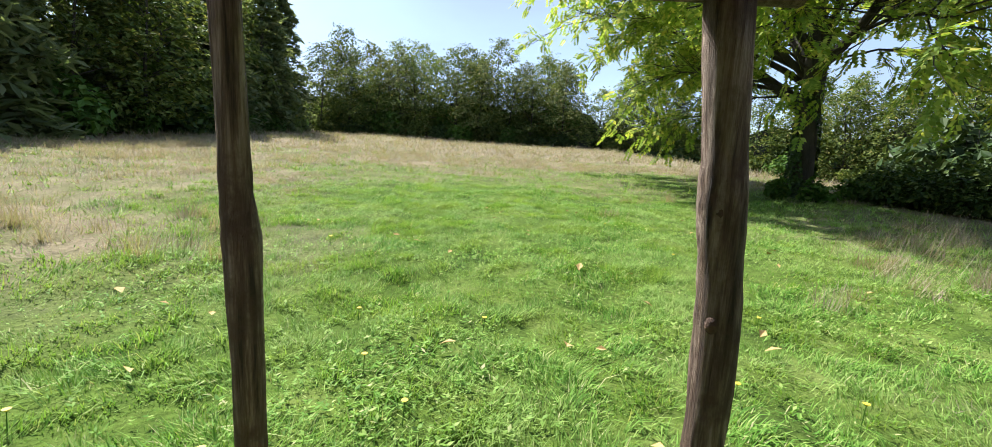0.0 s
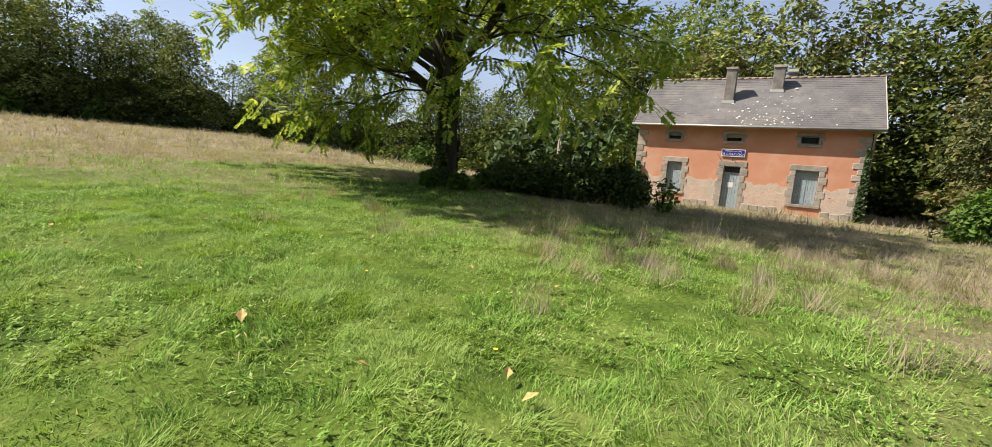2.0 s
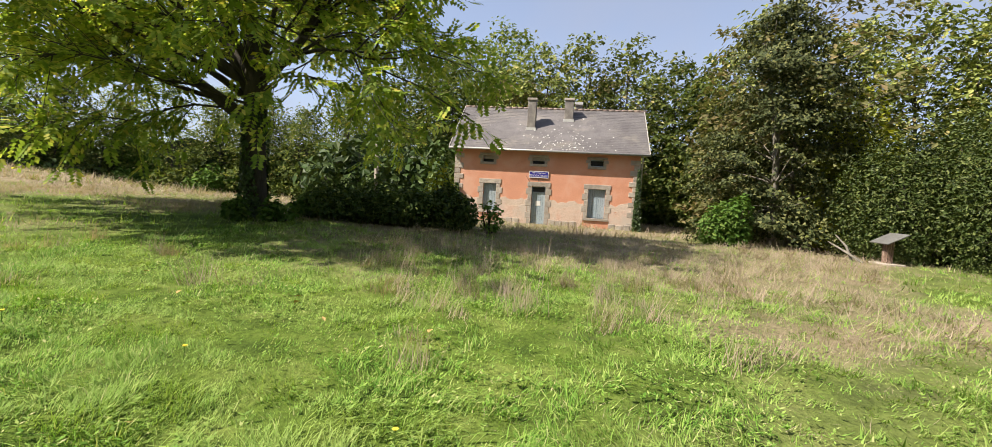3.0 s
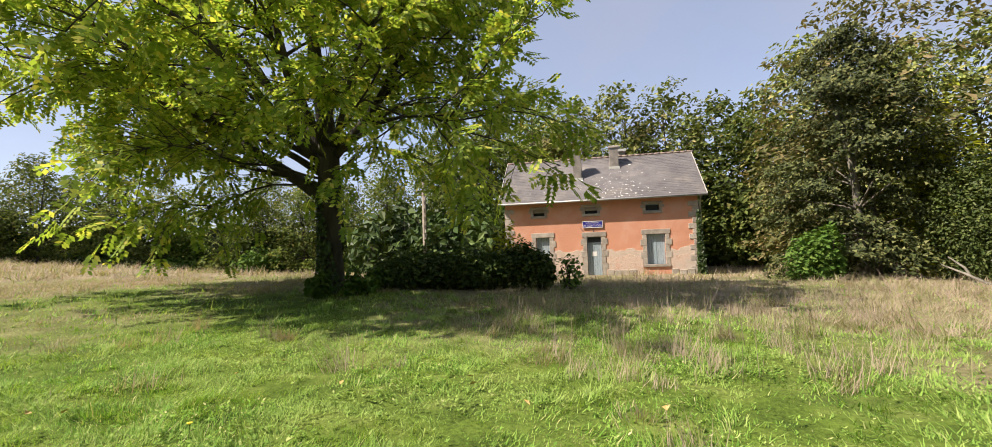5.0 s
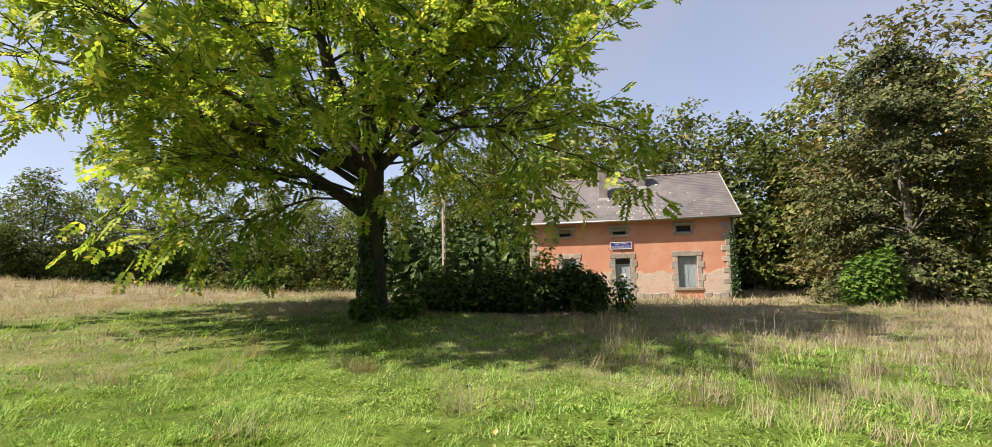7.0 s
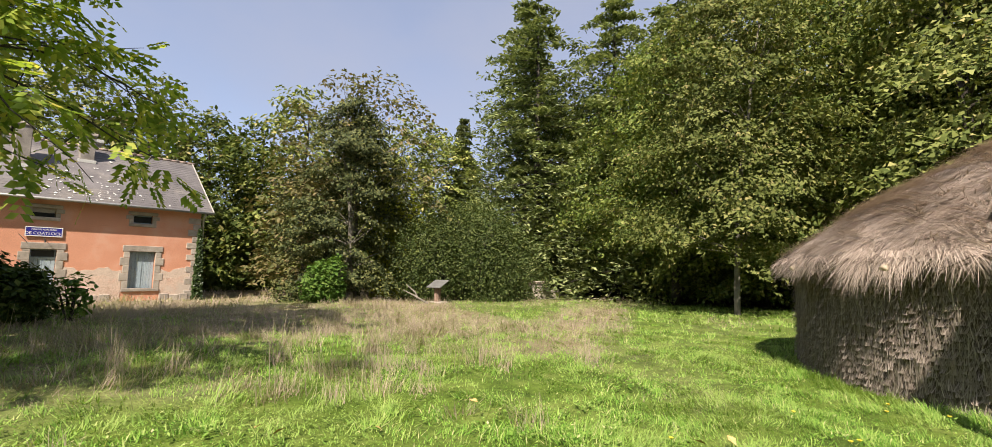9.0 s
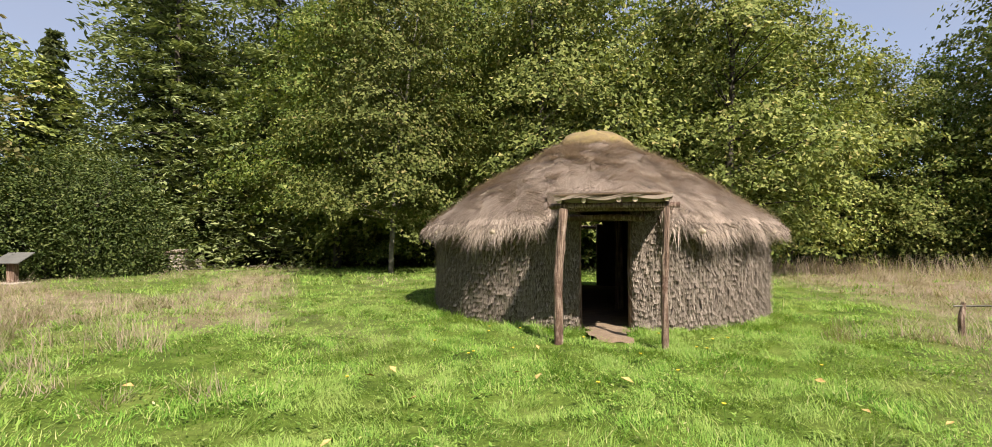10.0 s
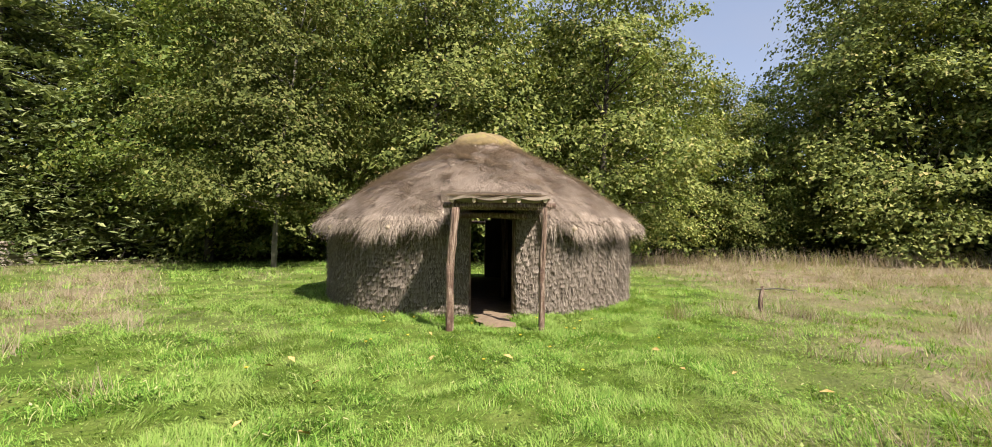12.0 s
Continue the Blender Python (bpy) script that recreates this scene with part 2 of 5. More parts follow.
def mesh_of(name, verts, faces, material, smooth=False):
    me = bpy.data.meshes.new(name)
    verts, faces = np.asarray(verts, dtype=np.float32), np.asarray(faces, dtype=np.int32)
    n, k = faces.shape
    me.vertices.add(len(verts))
    me.vertices.foreach_set("co", verts.ravel())
    me.loops.add(n * k)
    me.loops.foreach_set("vertex_index", faces.ravel())
    me.polygons.add(n)
    me.polygons.foreach_set("loop_start", np.arange(0, n * k, k, dtype=np.int32))
    me.polygons.foreach_set("use_smooth", np.full(n, smooth))
    me.materials.append(material)
    me.update(calc_edges=True)
    return me


def part_np(name, verts, faces, material, parent=None, label="", smooth=False):
    ob = new(name, mesh_of(name, verts, faces, material, smooth))
    ob.parent = parent
    return tagged(ob, label)


def part(name, bm, material, parent=None, label="", smooth=False):
    me = bpy.data.meshes.new(name)
    bmesh.ops.recalc_face_normals(bm, faces=bm.faces)
    bm.to_mesh(me)
    bm.free()
    me.materials.append(material)
    if smooth:
        me.polygons.foreach_set("use_smooth", np.full(len(me.polygons), True))
    ob = new(name, me)
    ob.parent = parent
    return tagged(ob, label)


def thing(name, m, label, category, group="", kind=""):
    ob = new(name)
    ob.matrix_basis = m
    return tagged(ob, label, category, group, kind)


def box(bm, x0, y0, z0, x1, y1, z1, bevel=0.0, m=None):
    vs = bmesh.ops.create_cube(bm, size=1.0)["verts"]
    for v in vs:
        v.co = Vector(((x0 + x1) / 2 + v.co.x * (x1 - x0), (y0 + y1) / 2 + v.co.y * (y1 - y0), (z0 + z1) / 2 + v.co.z * (z1 - z0)))
    if bevel:
        es = list({e for v in vs for e in v.link_edges})
        vs = bmesh.ops.bevel(bm, geom=es, offset=bevel, segments=1, affect="EDGES")["verts"]
    if m:
        bmesh.ops.transform(bm, matrix=m, verts=list(set(vs)))
    return bm


def boxed(*a, bevel=0.0, m=None):
    return box(bmesh.new(), *a, bevel=bevel, m=m)


def tubes(paths, sides=7, rough=0.0, seed=1):
    """Tapered round limbs; a path is a list of (point, radius). Quads."""
    g = np.random.default_rng(seed)
    V, F, base = [], [], 0
    ang = np.linspace(0, 2 * math.pi, sides, endpoint=False)
    for path in paths:
        path = [(path[0][0], 0.001), *path, (path[-1][0], 0.001)]
        p = np.array([q[0] for q in path], float)
        r = np.array([q[1] for q in path], float)
        d = np.gradient(p, axis=0)
        d[0], d[-1] = d[1], d[-2]
        d /= np.linalg.norm(d, axis=1)[:, None] + 1e-9
        ref = np.array([0.3, 0.9, 0.1]) if abs(d[0][2]) > 0.7 else np.array([0, 0, 1.0])
        u = np.cross(d, ref)
        u /= np.linalg.norm(u, axis=1)[:, None] + 1e-9
        w = np.cross(d, u)
        rr = r[:, None] * (1 + rough * (g.random((len(p), sides)) - 0.5))
        ring = p[:, None] + rr[..., None] * (np.cos(ang)[None, :, None] * u[:, None] + np.sin(ang)[None, :, None] * w[:, None])
        V.append(ring.reshape(-1, 3))
        k = len(p)
        i, j = np.meshgrid(np.arange(k - 1), np.arange(sides), indexing="ij")
        a = base + i * sides + j
        b = base + i * sides + (j + 1) % sides
        F.append(np.stack([a, b, b + sides, a + sides], -1).reshape(-1, 4))
        base += k * sides
    V = np.concatenate(V)
    return V, np.concatenate(F)


def leaf_quads(centers, size, g, up=0.35, long=1.7, out=None):
    """Pointed, slightly folded leaves, one quad each, at the centers."""
    n = len(centers)
    nrm = g.normal(size=(n, 3))
    nrm /= np.linalg.norm(nrm, axis=1)[:, None]
    nrm[:, 2] = np.abs(nrm[:, 2]) + up
    if out is not None:
        nrm += 0.7 * out
    nrm /= np.linalg.norm(nrm, axis=1)[:, None]
    a = np.cross(nrm, g.normal(size=(n, 3)))
    a /= np.linalg.norm(a, axis=1)[:, None] + 1e-9
    b = np.cross(nrm, a)
    s = size * (0.65 + 0.7 * g.random(n))[:, None]
    a, b = a * s * long * 0.5, b * s * 0.5
    fold = nrm * s * 0.18
    V = np.stack([centers - a, centers - b * 0.9 + fold, centers + a, centers + b * 0.9 + fold], 1).reshape(-1, 3)
    return V, np.arange(4 * n).reshape(n, 4)


def leaf_tris(centers, size, g, out):
    """Small leaves seen from afar, one triangle each, turned to the light."""
    n = len(centers)
    nrm = g.normal(size=(n, 3)) * 0.75 + out + np.array([0, 0, 0.25])
    nrm /= np.linalg.norm(nrm, axis=1)[:, None] + 1e-9
    a = np.cross(nrm, g.normal(size=(n, 3)))
    a /= np.linalg.norm(a, axis=1)[:, None] + 1e-9
    b = np.cross(nrm, a)
    s = size * (0.6 + 0.8 * g.random(n))[:, None]
    V = np.stack([centers - a * s * 0.8, centers + a * s * 0.5 - b * s * 0.55, centers + a * s * 0.5 + b * s * 0.55], 1).reshape(-1, 3)
    return V, np.arange(3 * n).reshape(n, 3)


def waves(x, y, s, seed):
    """Smooth noise about -1 to 1 on the plan."""
    g = np.random.default_rng(seed)
    v = 0.0
    for k in range(7):
        a, f, p = g.random() * 6.283, s * (0.6 + 1.6 * g.random()), g.random() * 6.283
        v = v + np.sin(f * (x * math.cos(a) + y * math.sin(a)) + p + 0.8 * np.sin(f * 0.7 * (y * math.cos(a) - x * math.sin(a))))
    return v / 3.2


def step(a, b, v):
    t = np.clip((v - a) / (b - a), 0, 1)
    return t * t * (3 - 2 * t)


def ground(x, y):
    """Height of the meadow: level by the hut, rising gently away from it."""
    x, y = np.asarray(x, float), np.asarray(y, float)
    rise = 0.035 * np.clip(y - 4, 0, 80) * (1 - step(13, 24, x)) + 0.02 * np.clip(-x - 1, 0, 60) * step(0, 12, y)
    lumps = (0.022 * waves(x, y, 2.1, 4) + 0.014 * waves(x, y, 4.6, 5)) * step(4.2, 5.0, np.hypot(x - 0.6, y + 3.35))
    return rise + lumps + 0.05 * waves(x, y, 0.5, 3) * step(1.5, 6, np.hypot(x, y - 1.0)) - 0.12 * step(14, 24, x)


def gz(x, y):
    return float(ground(x, y))


def path_gap(x, y):
    """Distance to the line that is walked."""
    return np.hypot(x - np.clip(x, -0.6, 0.2), y - np.clip(y, -0.5, 9.2))


def dryness(x, y):
    """0 lush green turf, 1 tall dry grass."""
    n = 0.5 * waves(x, y, 0.55, 11) + 0.3 * waves(x, y, 1.7, 12)
    far = step(12, 26, y - 0.35 * x + 5 * n)                         # the open meadow
    shade = 0.62 * step(4.5, 11, x + 3 * n) * step(0.5, 4.5, y + 2.5 * n) + 0.3 * step(11, 16, x + 2 * n)  # before the house
    patch = step(7, 10, x + n) * (1 - step(1.5, 3.5, np.abs(y + 0.12 * x - 2.2 + n)))
    west = step(2.2, 5.0, -x + 1.6 * n) * step(1.0, 3.5, y + 2 * n) * 0.5 + step(3.5, 7, -x + n) * 0.3
    tangle = 0.46 * step(0.0, 1.5, -1.3 + 0.417 * (np.minimum(y, 5.0) - 4.9) - x + 0.9 * n) * (1 - step(6, 9, y)) * (0.75 + 0.5 * n)  # rough grass west of the line walked
    along = np.clip(((x - 7) * 7 - (y - 1.5) * 8.5) / 121, 0, 1)
    strip = 0.85 * (1 - step(0.5, 1.9, np.hypot(x - 7 - 7 * along, y - 1.5 + 8.5 * along) + 0.7 * n))  # worn strip towards the track
    back = step(4, 8, -x) * step(4, 8, -y + n)
    dry = np.clip(np.maximum.reduce([far, shade, 0.9 * patch, west, back, strip]) + 0.25 * n, 0, 1) * (0.08 + 0.92 * step(1.8, 4.5, path_gap(x, y) + 0.8 * n)) + np.clip(tangle, 0, 1) * step(0.3, 1.2, path_gap(x, y))
    return np.clip(dry, 0, 1)


def in_wood(x, y):
    """1 on the leaf litter under the trees."""
    n = 0.8 * waves(x, y, 0.7, 61)
    return np.maximum.reduce([step(13.2, 15.2, -y + n), step(34, 36, x + n), step(63, 66, y + n), step(20.5, 22.5, -x + n)])


# ---- ground ----
def build_ground():
    ax = np.concatenate([np.linspace(-900, -70, 14)[:-1], np.linspace(-70, -12, 59)[:-1], np.linspace(-12, 18, 151)[:-1], np.linspace(18, 70, 53)[:-1], np.linspace(70, 900, 14)])
    ay = np.concatenate([np.linspace(-900, -60, 14)[:-1], np.linspace(-60, -10, 51)[:-1], np.linspace(-10, 20, 151)[:-1], np.linspace(20, 90, 71)[:-1], np.linspace(90, 900, 14)])
    X, Y = np.meshgrid(ax, ay)
    V = np.stack([X, Y, ground(X, Y)], -1).reshape(-1, 3)
    w = len(ax)
    i, j = np.meshgrid(np.arange(len(ay) - 1), np.arange(w - 1), indexing="ij")
    a = i * w + j
    F = np.stack([a, a + 1, a + w + 1, a + w], -1).reshape(-1, 4)
    m, nodes, links, bsdf = shader("meadow_soil")
    at = nodes.new("ShaderNodeAttribute")
    at.attribute_name = "dry"
    geo = nodes.new("ShaderNodeNewGeometry")
    _, g1 = noise_ramp(nodes, links, geo.outputs["Position"], 1.4, [(0.3, (0.045, 0.075, 0.013)), (0.5, (0.09, 0.14, 0.022)), (0.72, (0.16, 0.2, 0.05))], 8)
    _, g2 = noise_ramp(nodes, links, geo.outputs["Position"], 0.9, [(0.3, (0.12, 0.12, 0.05)), (0.55, (0.23, 0.185, 0.12)), (0.75, (0.33, 0.26, 0.18))], 8)
    f, fr = noise_ramp(nodes, links, geo.outputs["Position"], 18, [(0.3, (0.55, 0.55, 0.55)), (0.7, (1.3, 1.3, 1.3))], 6)
    col = mixed(nodes, links, g1.outputs["Color"], g2.outputs["Color"], at.outputs["Fac"])
    lt = nodes.new("ShaderNodeAttribute")
    lt.attribute_name = "litter"
    col = mixed(nodes, links, col, (0.06, 0.045, 0.028), lt.outputs["Fac"])
    col = mixed(nodes, links, col, fr.outputs["Color"], 0.8, "MULTIPLY")
    links.new(col, bsdf.inputs["Base Color"])
    bsdf.inputs["Roughness"].default_value = 1.0
    bsdf.inputs["Specular IOR Level"].default_value = 0.1
    bp = nodes.new("ShaderNodeBump")
    bp.inputs["Strength"].default_value, bp.inputs["Distance"].default_value = 0.8, 0.05
    links.new(f.outputs["Fac"], bp.inputs["Height"])
    links.new(bp.outputs["Normal"], bsdf.inputs["Normal"])
    ob = part_np("ground", V, F, m, None, "grassy meadow ground with green turf and dry patches", True)
    lb = ob.data.attributes.new("litter", "FLOAT", "POINT")
    lb.data.foreach_set("value", in_wood(V[:, 0], V[:, 1]).astype(np.float32))
    la = ob.data.attributes.new("dry", "FLOAT", "POINT")
    la.data.foreach_set("value", dryness(V[:, 0], V[:, 1]).astype(np.float32))
    tagged(ob, category="ground", kind="structure")


build_ground()

# ---- the thatched hut ----
HUT = pose(0.6, -3.35, 0, 0, 0, 8.5)
HUT_INV = HUT.inverted()
R_OUT, R_IN, WALL_H, EAVE_R, EAVE_Z, APEX_Z = 3.7, 3.42, 1.92, 3.98, 1.82, 4.08


def in_door(a, half):
    """Whether the angle a (from the door's axis) lies in either doorway, of that half width."""
    d = np.abs((a + math.pi / 2) % math.pi - math.pi / 2)
    return d * R_OUT < half


def build_hut():
    hut = thing("thatched_hut", HUT, "round prehistoric style hut with brushwood walls and heather thatch", "hut")
    half = 0.43
    # the wall: two arcs between the doorways
    da = half / R_OUT
    V, F = [], []
    for s in (0, 1):
        aa = np.linspace(da, math.pi - da, 50) + s * math.pi
        o = sum(len(v) for v in V)
        prof = [(R_IN, -0.1), (R_OUT, -0.1), (R_OUT, WALL_H), (R_IN, WALL_H)]
        V.append(np.array([[(r * math.sin(a), r * math.cos(a), z) for r, z in prof] for a in aa]).reshape(-1, 3))
        k = len(prof)
        for i in range(len(aa) - 1):
            for j in range(k):
                F.append([o + i * k + j, o + i * k + (j + 1) % k, o + (i + 1) * k + (j + 1) % k, o + (i + 1) * k + j])
        for i in (0, len(aa) - 1):
            b = o + i * k
            F.append([b, b + 1, b + 2, b + 3])
    part_np("wall", np.concatenate(V), np.array(F), M_WALLCORE, hut)
    # brushwood: courses of upright bundles, tied in bands
    g = np.random.default_rng(5)
    n = 120000
    a = g.random(n) * 2 * math.pi
    band = g.integers(0, 22, n)
    keep = ~in_door(a, half)
    a, band = a[keep], band[keep]
    n = len(a)
    bundle = np.round(a * R_OUT / 0.075 + 0.5 * (band % 2))
    jit = np.random.default_rng(6).random(100000)
    bid = (bundle * 13 + band * 101).astype(int) % 100000
    off = 0.016 + 0.085 * jit[bid] ** 1.4
    z0 = band * 0.088 + 0.06 * (jit[(bundle.astype(int) * 7) % 100000] - 0.5)
    hgt = 0.07 + 0.10 * g.random(n)
    r0 = R_OUT + off * (0.2 + 0.8 * g.random(n))
    r1 = R_OUT + 0.02 * g.random(n) - 0.005
    lean = (g.random(n) - 0.5) * 0.15
    wid = 0.0028 + 0.0042 * g.random(n)
    top = z0 + hgt
    pts = []
    for aa, rr, zz in ((a - wid / R_OUT, r0, z0), (a + wid / R_OUT, r0, z0), (a + lean / R_OUT, r1, top)):
        pts.append(np.stack([rr * np.sin(aa), rr * np.cos(aa), np.maximum(zz, -0.03)], -1))
    tagged(part_np("brushwood", np.stack(pts, 1).reshape(-1, 3), np.arange(3 * n).reshape(n, 3), M_TWIG, hut, "tied bundles of grey-brown heather twigs"), kind="stuff")
    # loose upright stalks over the bands
    n = 4000
    a = g.random(n) * 2 * math.pi
    a = a[~in_door(a, half + 0.1)]
    n = len(a)
    z0 = g.random(n) * 1.5 - 0.03
    top = z0 + 0.25 + 0.35 * g.random(n)
    rr = R_OUT + 0.03 + 0.05 * g.random(n)
    wid = 0.004
    lean = (g.random(n) - 0.5) * 0.14
    pts = [np.stack([rr * np.sin(q), rr * np.cos(q), zz], -1) for q, zz in ((a - wid / R_OUT, z0), (a + wid / R_OUT, z0), (a + lean / R_OUT, top))]
    tagged(part_np("stalk", np.stack(pts, 1).reshape(-1, 3), np.arange(3 * n).reshape(n, 3), M_TWIG, hut), kind="stuff")

    # the thatch is cut back over the doorways
    def over_door(p):
        return (np.abs(p[..., 0]) < np.where(p[..., 1] > 0, 0.86, 0.6)) & (np.abs(p[..., 1]) > 3.1)

    # roof shell
    def roof(r):
        return APEX_Z - 0.07 - (APEX_Z - EAVE_Z) * (np.clip(r, 0, 9) / EAVE_R) ** 1.0 + 0.13 * np.sin(np.clip(r / EAVE_R, 0, 1) * math.pi)
    rs = np.array([0.02, 0.4, 0.9, 1.6, 2.3, 3.08, 3.6, 3.9, 3.8, 3.08, 1.6, 0.03])
    zs = np.concatenate([roof(rs[:8]), roof(rs[8:]) - np.array([0.2, 0.26, 0.26, 0.26])])
    aa = np.linspace(0, 2 * math.pi, 144, endpoint=False)
    ring = np.array([[(r * (1 + 0.012 * math.sin(7 * q + 2 * r)) * math.sin(q), r * math.cos(q), z + 0.03 * math.sin(5 * q + r * 3)) for q in aa] for r, z in zip(rs, zs)])
    i, j = np.meshgrid(np.arange(len(rs) - 1), np.arange(144), indexing="ij")
    F = np.stack([i * 144 + j, i * 144 + (j + 1) % 144, (i + 1) * 144 + (j + 1) % 144, (i + 1) * 144 + j], -1).reshape(-1, 4)
    flat = ring.reshape(-1, 3)
    flat = np.where(over_door(flat)[:, None], flat * [1, 0, 1] + np.sign(flat) * [0, 3.1, 0], flat)
    flat[:, 2] = np.where(over_door(ring.reshape(-1, 3)), np.maximum(flat[:, 2], 2.02), flat[:, 2])
    ring = flat.reshape(ring.shape)
    aa = np.linspace(0, 2 * math.pi, 72, endpoint=False)
    part_np("roof", ring.reshape(-1, 3), F, M_ROOFCORE, hut, "conical roof under the thatch", True)
    # thatch strands, laid downhill in tufts
    n = 165000
    tuft_a, tuft_r = g.random(2600) * 2 * math.pi, 0.15 + g.random(2600) ** 0.6 * 3.8
    tuft_turn = g.normal(size=2600) * 0.5
    k = g.integers(0, 2600, n)
    a = tuft_a[k] + g.normal(size=n) * 0.055 / np.maximum(tuft_r[k], 0.4)
    r = np.clip(tuft_r[k] + g.normal(size=n) * 0.07, 0.12, 3.93)
    turn = tuft_turn[k] + g.normal(size=n) * 0.34
    ln = 0.2 + 0.38 * g.random(n)
    lift = 0.01 + 0.11 * g.random(n) ** 2 + 0.17 * np.random.default_rng(12).random(2600)[k] ** 1.5
    r1 = r + ln * np.cos(turn)
    a1 = a + ln * np.sin(turn) / np.maximum(r, 0.5)
    z0 = roof(r) + 0.03 * np.sin(5 * a + r * 3) + 0.02
    z1 = roof(r1) + 0.03 * np.sin(5 * a1 + r1 * 3) + lift - 0.55 * np.clip(r1 - 3.95, 0, 1)
    r1 = np.where(r1 > 3.95, 3.95 + (r1 - 3.95) * 0.5, r1)
    w = 0.0035 + 0.006 * g.random(n)
    p0 = np.stack([r * np.sin(a - w / np.maximum(r, 0.3)), r * np.cos(a - w / np.maximum(r, 0.3)), z0], -1)
    p1 = np.stack([r * np.sin(a + w / np.maximum(r, 0.3)), r * np.cos(a + w / np.maximum(r, 0.3)), z0], -1)
    p2 = np.stack([r1 * np.sin(a1), r1 * np.cos(a1), z1], -1)
    P = np.stack([p0, p1, p2], 1)
    P = P[~over_door(P).any(1) | (P[..., 2] > 2.25).all(1)]
    n = len(P)
    tagged(part_np("thatch", P.reshape(-1, 3), np.arange(3 * n).reshape(n, 3), M_THATCH, hut, "shaggy layered heather thatch"), kind="stuff")
    # ragged fringe at the eaves
    n = 24000
    ta = g.random(420) * 2 * math.pi
    k = g.integers(0, 420, n)
    a = ta[k] + g.normal(size=n) * 0.016
    r = 3.72 + 0.26 * g.random(n)
    drop = (0.06 + 0.34 * np.random.default_rng(8).random(420)[k] * g.random(n)) + 0.08 * g.random(n)
    z0 = roof(r) + 0.0
    r1 = r + 0.05 + 0.1 * g.random(n)
    a1 = a + np.random.default_rng(18).normal(size=420)[k] * 0.03 + g.normal(size=n) * 0.014
    w = 0.003 + 0.004 * g.random(n)
    tw = g.normal(size=n) * w
    pts = [np.stack([rr * np.sin(q), rr * np.cos(q), zz], -1) for rr, q, zz in ((r - tw, a - w / 3.8, z0), (r + tw, a + w / 3.8, z0 + tw), (r1, a1, z0 - drop))]
    P = np.stack(pts, 1)
    P = P[~over_door(P).any(1)]
    n = len(P)
    tagged(part_np("eaves_fringe", P.reshape(-1, 3), np.arange(3 * n).reshape(n, 3), M_THATCH, hut, "ragged hanging thatch ends"), kind="stuff")
    # mossy cap
    rs = np.array([0.02, 0.28, 0.52, 0.74, 0.88, 0.8])
    zs = np.array([0.0, -0.02, -0.08, -0.2, -0.36, -0.6]) + APEX_Z
    ring = np.array([[(r * (1 + 0.12 * math.sin(3 * q) + 0.06 * math.sin(11 * q)) * math.sin(q), r * (1 + 0.1 * math.sin(4 * q + 1)) * math.cos(q), z + 0.03 * math.sin(6 * q + 4 * r)) for q in aa] for r, z in zip(rs, zs)])
    i, j = np.meshgrid(np.arange(len(rs) - 1), np.arange(72), indexing="ij")
    part_np("ridge_cap", ring.reshape(-1, 3), np.stack([i * 72 + j, i * 72 + (j + 1) % 72, (i + 1) * 72 + (j + 1) % 72, (i + 1) * 72 + j], -1).reshape(-1, 4), M_MOSS, hut, "golden moss cap on the roof top", True)
    # added blocks that keep light out of the hut above both doorways
    for s in (1, -1):
        part("door_light_block", boxed(-0.95, min(s * 3.0, s * 3.4), 2.02, 0.95, max(s * 3.0, s * 3.4), 2.3), M_WALLCORE, hut, "filler block added above the doorway to keep light out")
    # door jambs and lintels of round wood, rafters with their ends showing at the eaves
    for s in (1, -1):
        for x in (-half - 0.0, half + 0.0):
            V, F = tubes([[((x, s * (R_OUT - 0.12), -0.15), 0.06), ((x + 0.01, s * (R_OUT - 0.12), 1.0), 0.055), ((x, s * (R_OUT - 0.12), 1.95), 0.05)]], 9, 0.15)
            part_np("door_jamb", V, F, M_POST, hut, smooth=True)
        V, F = tubes([[((-0.62, s * (R_OUT + 0.0), 1.84), 0.055), ((0, s * (R_OUT + 0.02), 1.86), 0.05), ((0.62, s * (R_OUT), 1.85), 0.05)]], 9, 0.15)
        part_np("lintel", V, F, M_POST, hut, "pale peeled lintel pole", True)
    for q in np.radians([52, 75, 100, 128, 155, 205, 232, 260, 285, 312, 338, 28]):
        d = Vector((math.sin(q), math.cos(q), 0))
        a, b = d * 0.3, d * 4.05
        a.z, b.z = APEX_Z - 0.42, float(roof(np.array(4.05))) - 0.10
        V, F = tubes([[(tuple(a), 0.04), (tuple(b), 0.05)]], 8, 0.1)
        part_np("rafter", V, F, M_CUT, hut, "pale rafter pole with its sawn end showing", True)
    for x, y in ((1.3, 0.4), (-1.3, -0.4), (-0.5, 1.3), (0.9, -1.6)):
        V, F = tubes([[((x, y, -0.1), 0.09), ((x, y, 1.5), 0.08), ((x * 0.95, y * 0.95, 3.0), 0.07)]], 9, 0.15)
        part_np("inner_post", V, F, M_POST, hut, "dark roof post inside the hut", True)
    # the porch: two crooked posts, a beam, poles and a twig covering
    def local(p):
        return tuple(HUT_INV @ Vector(p))
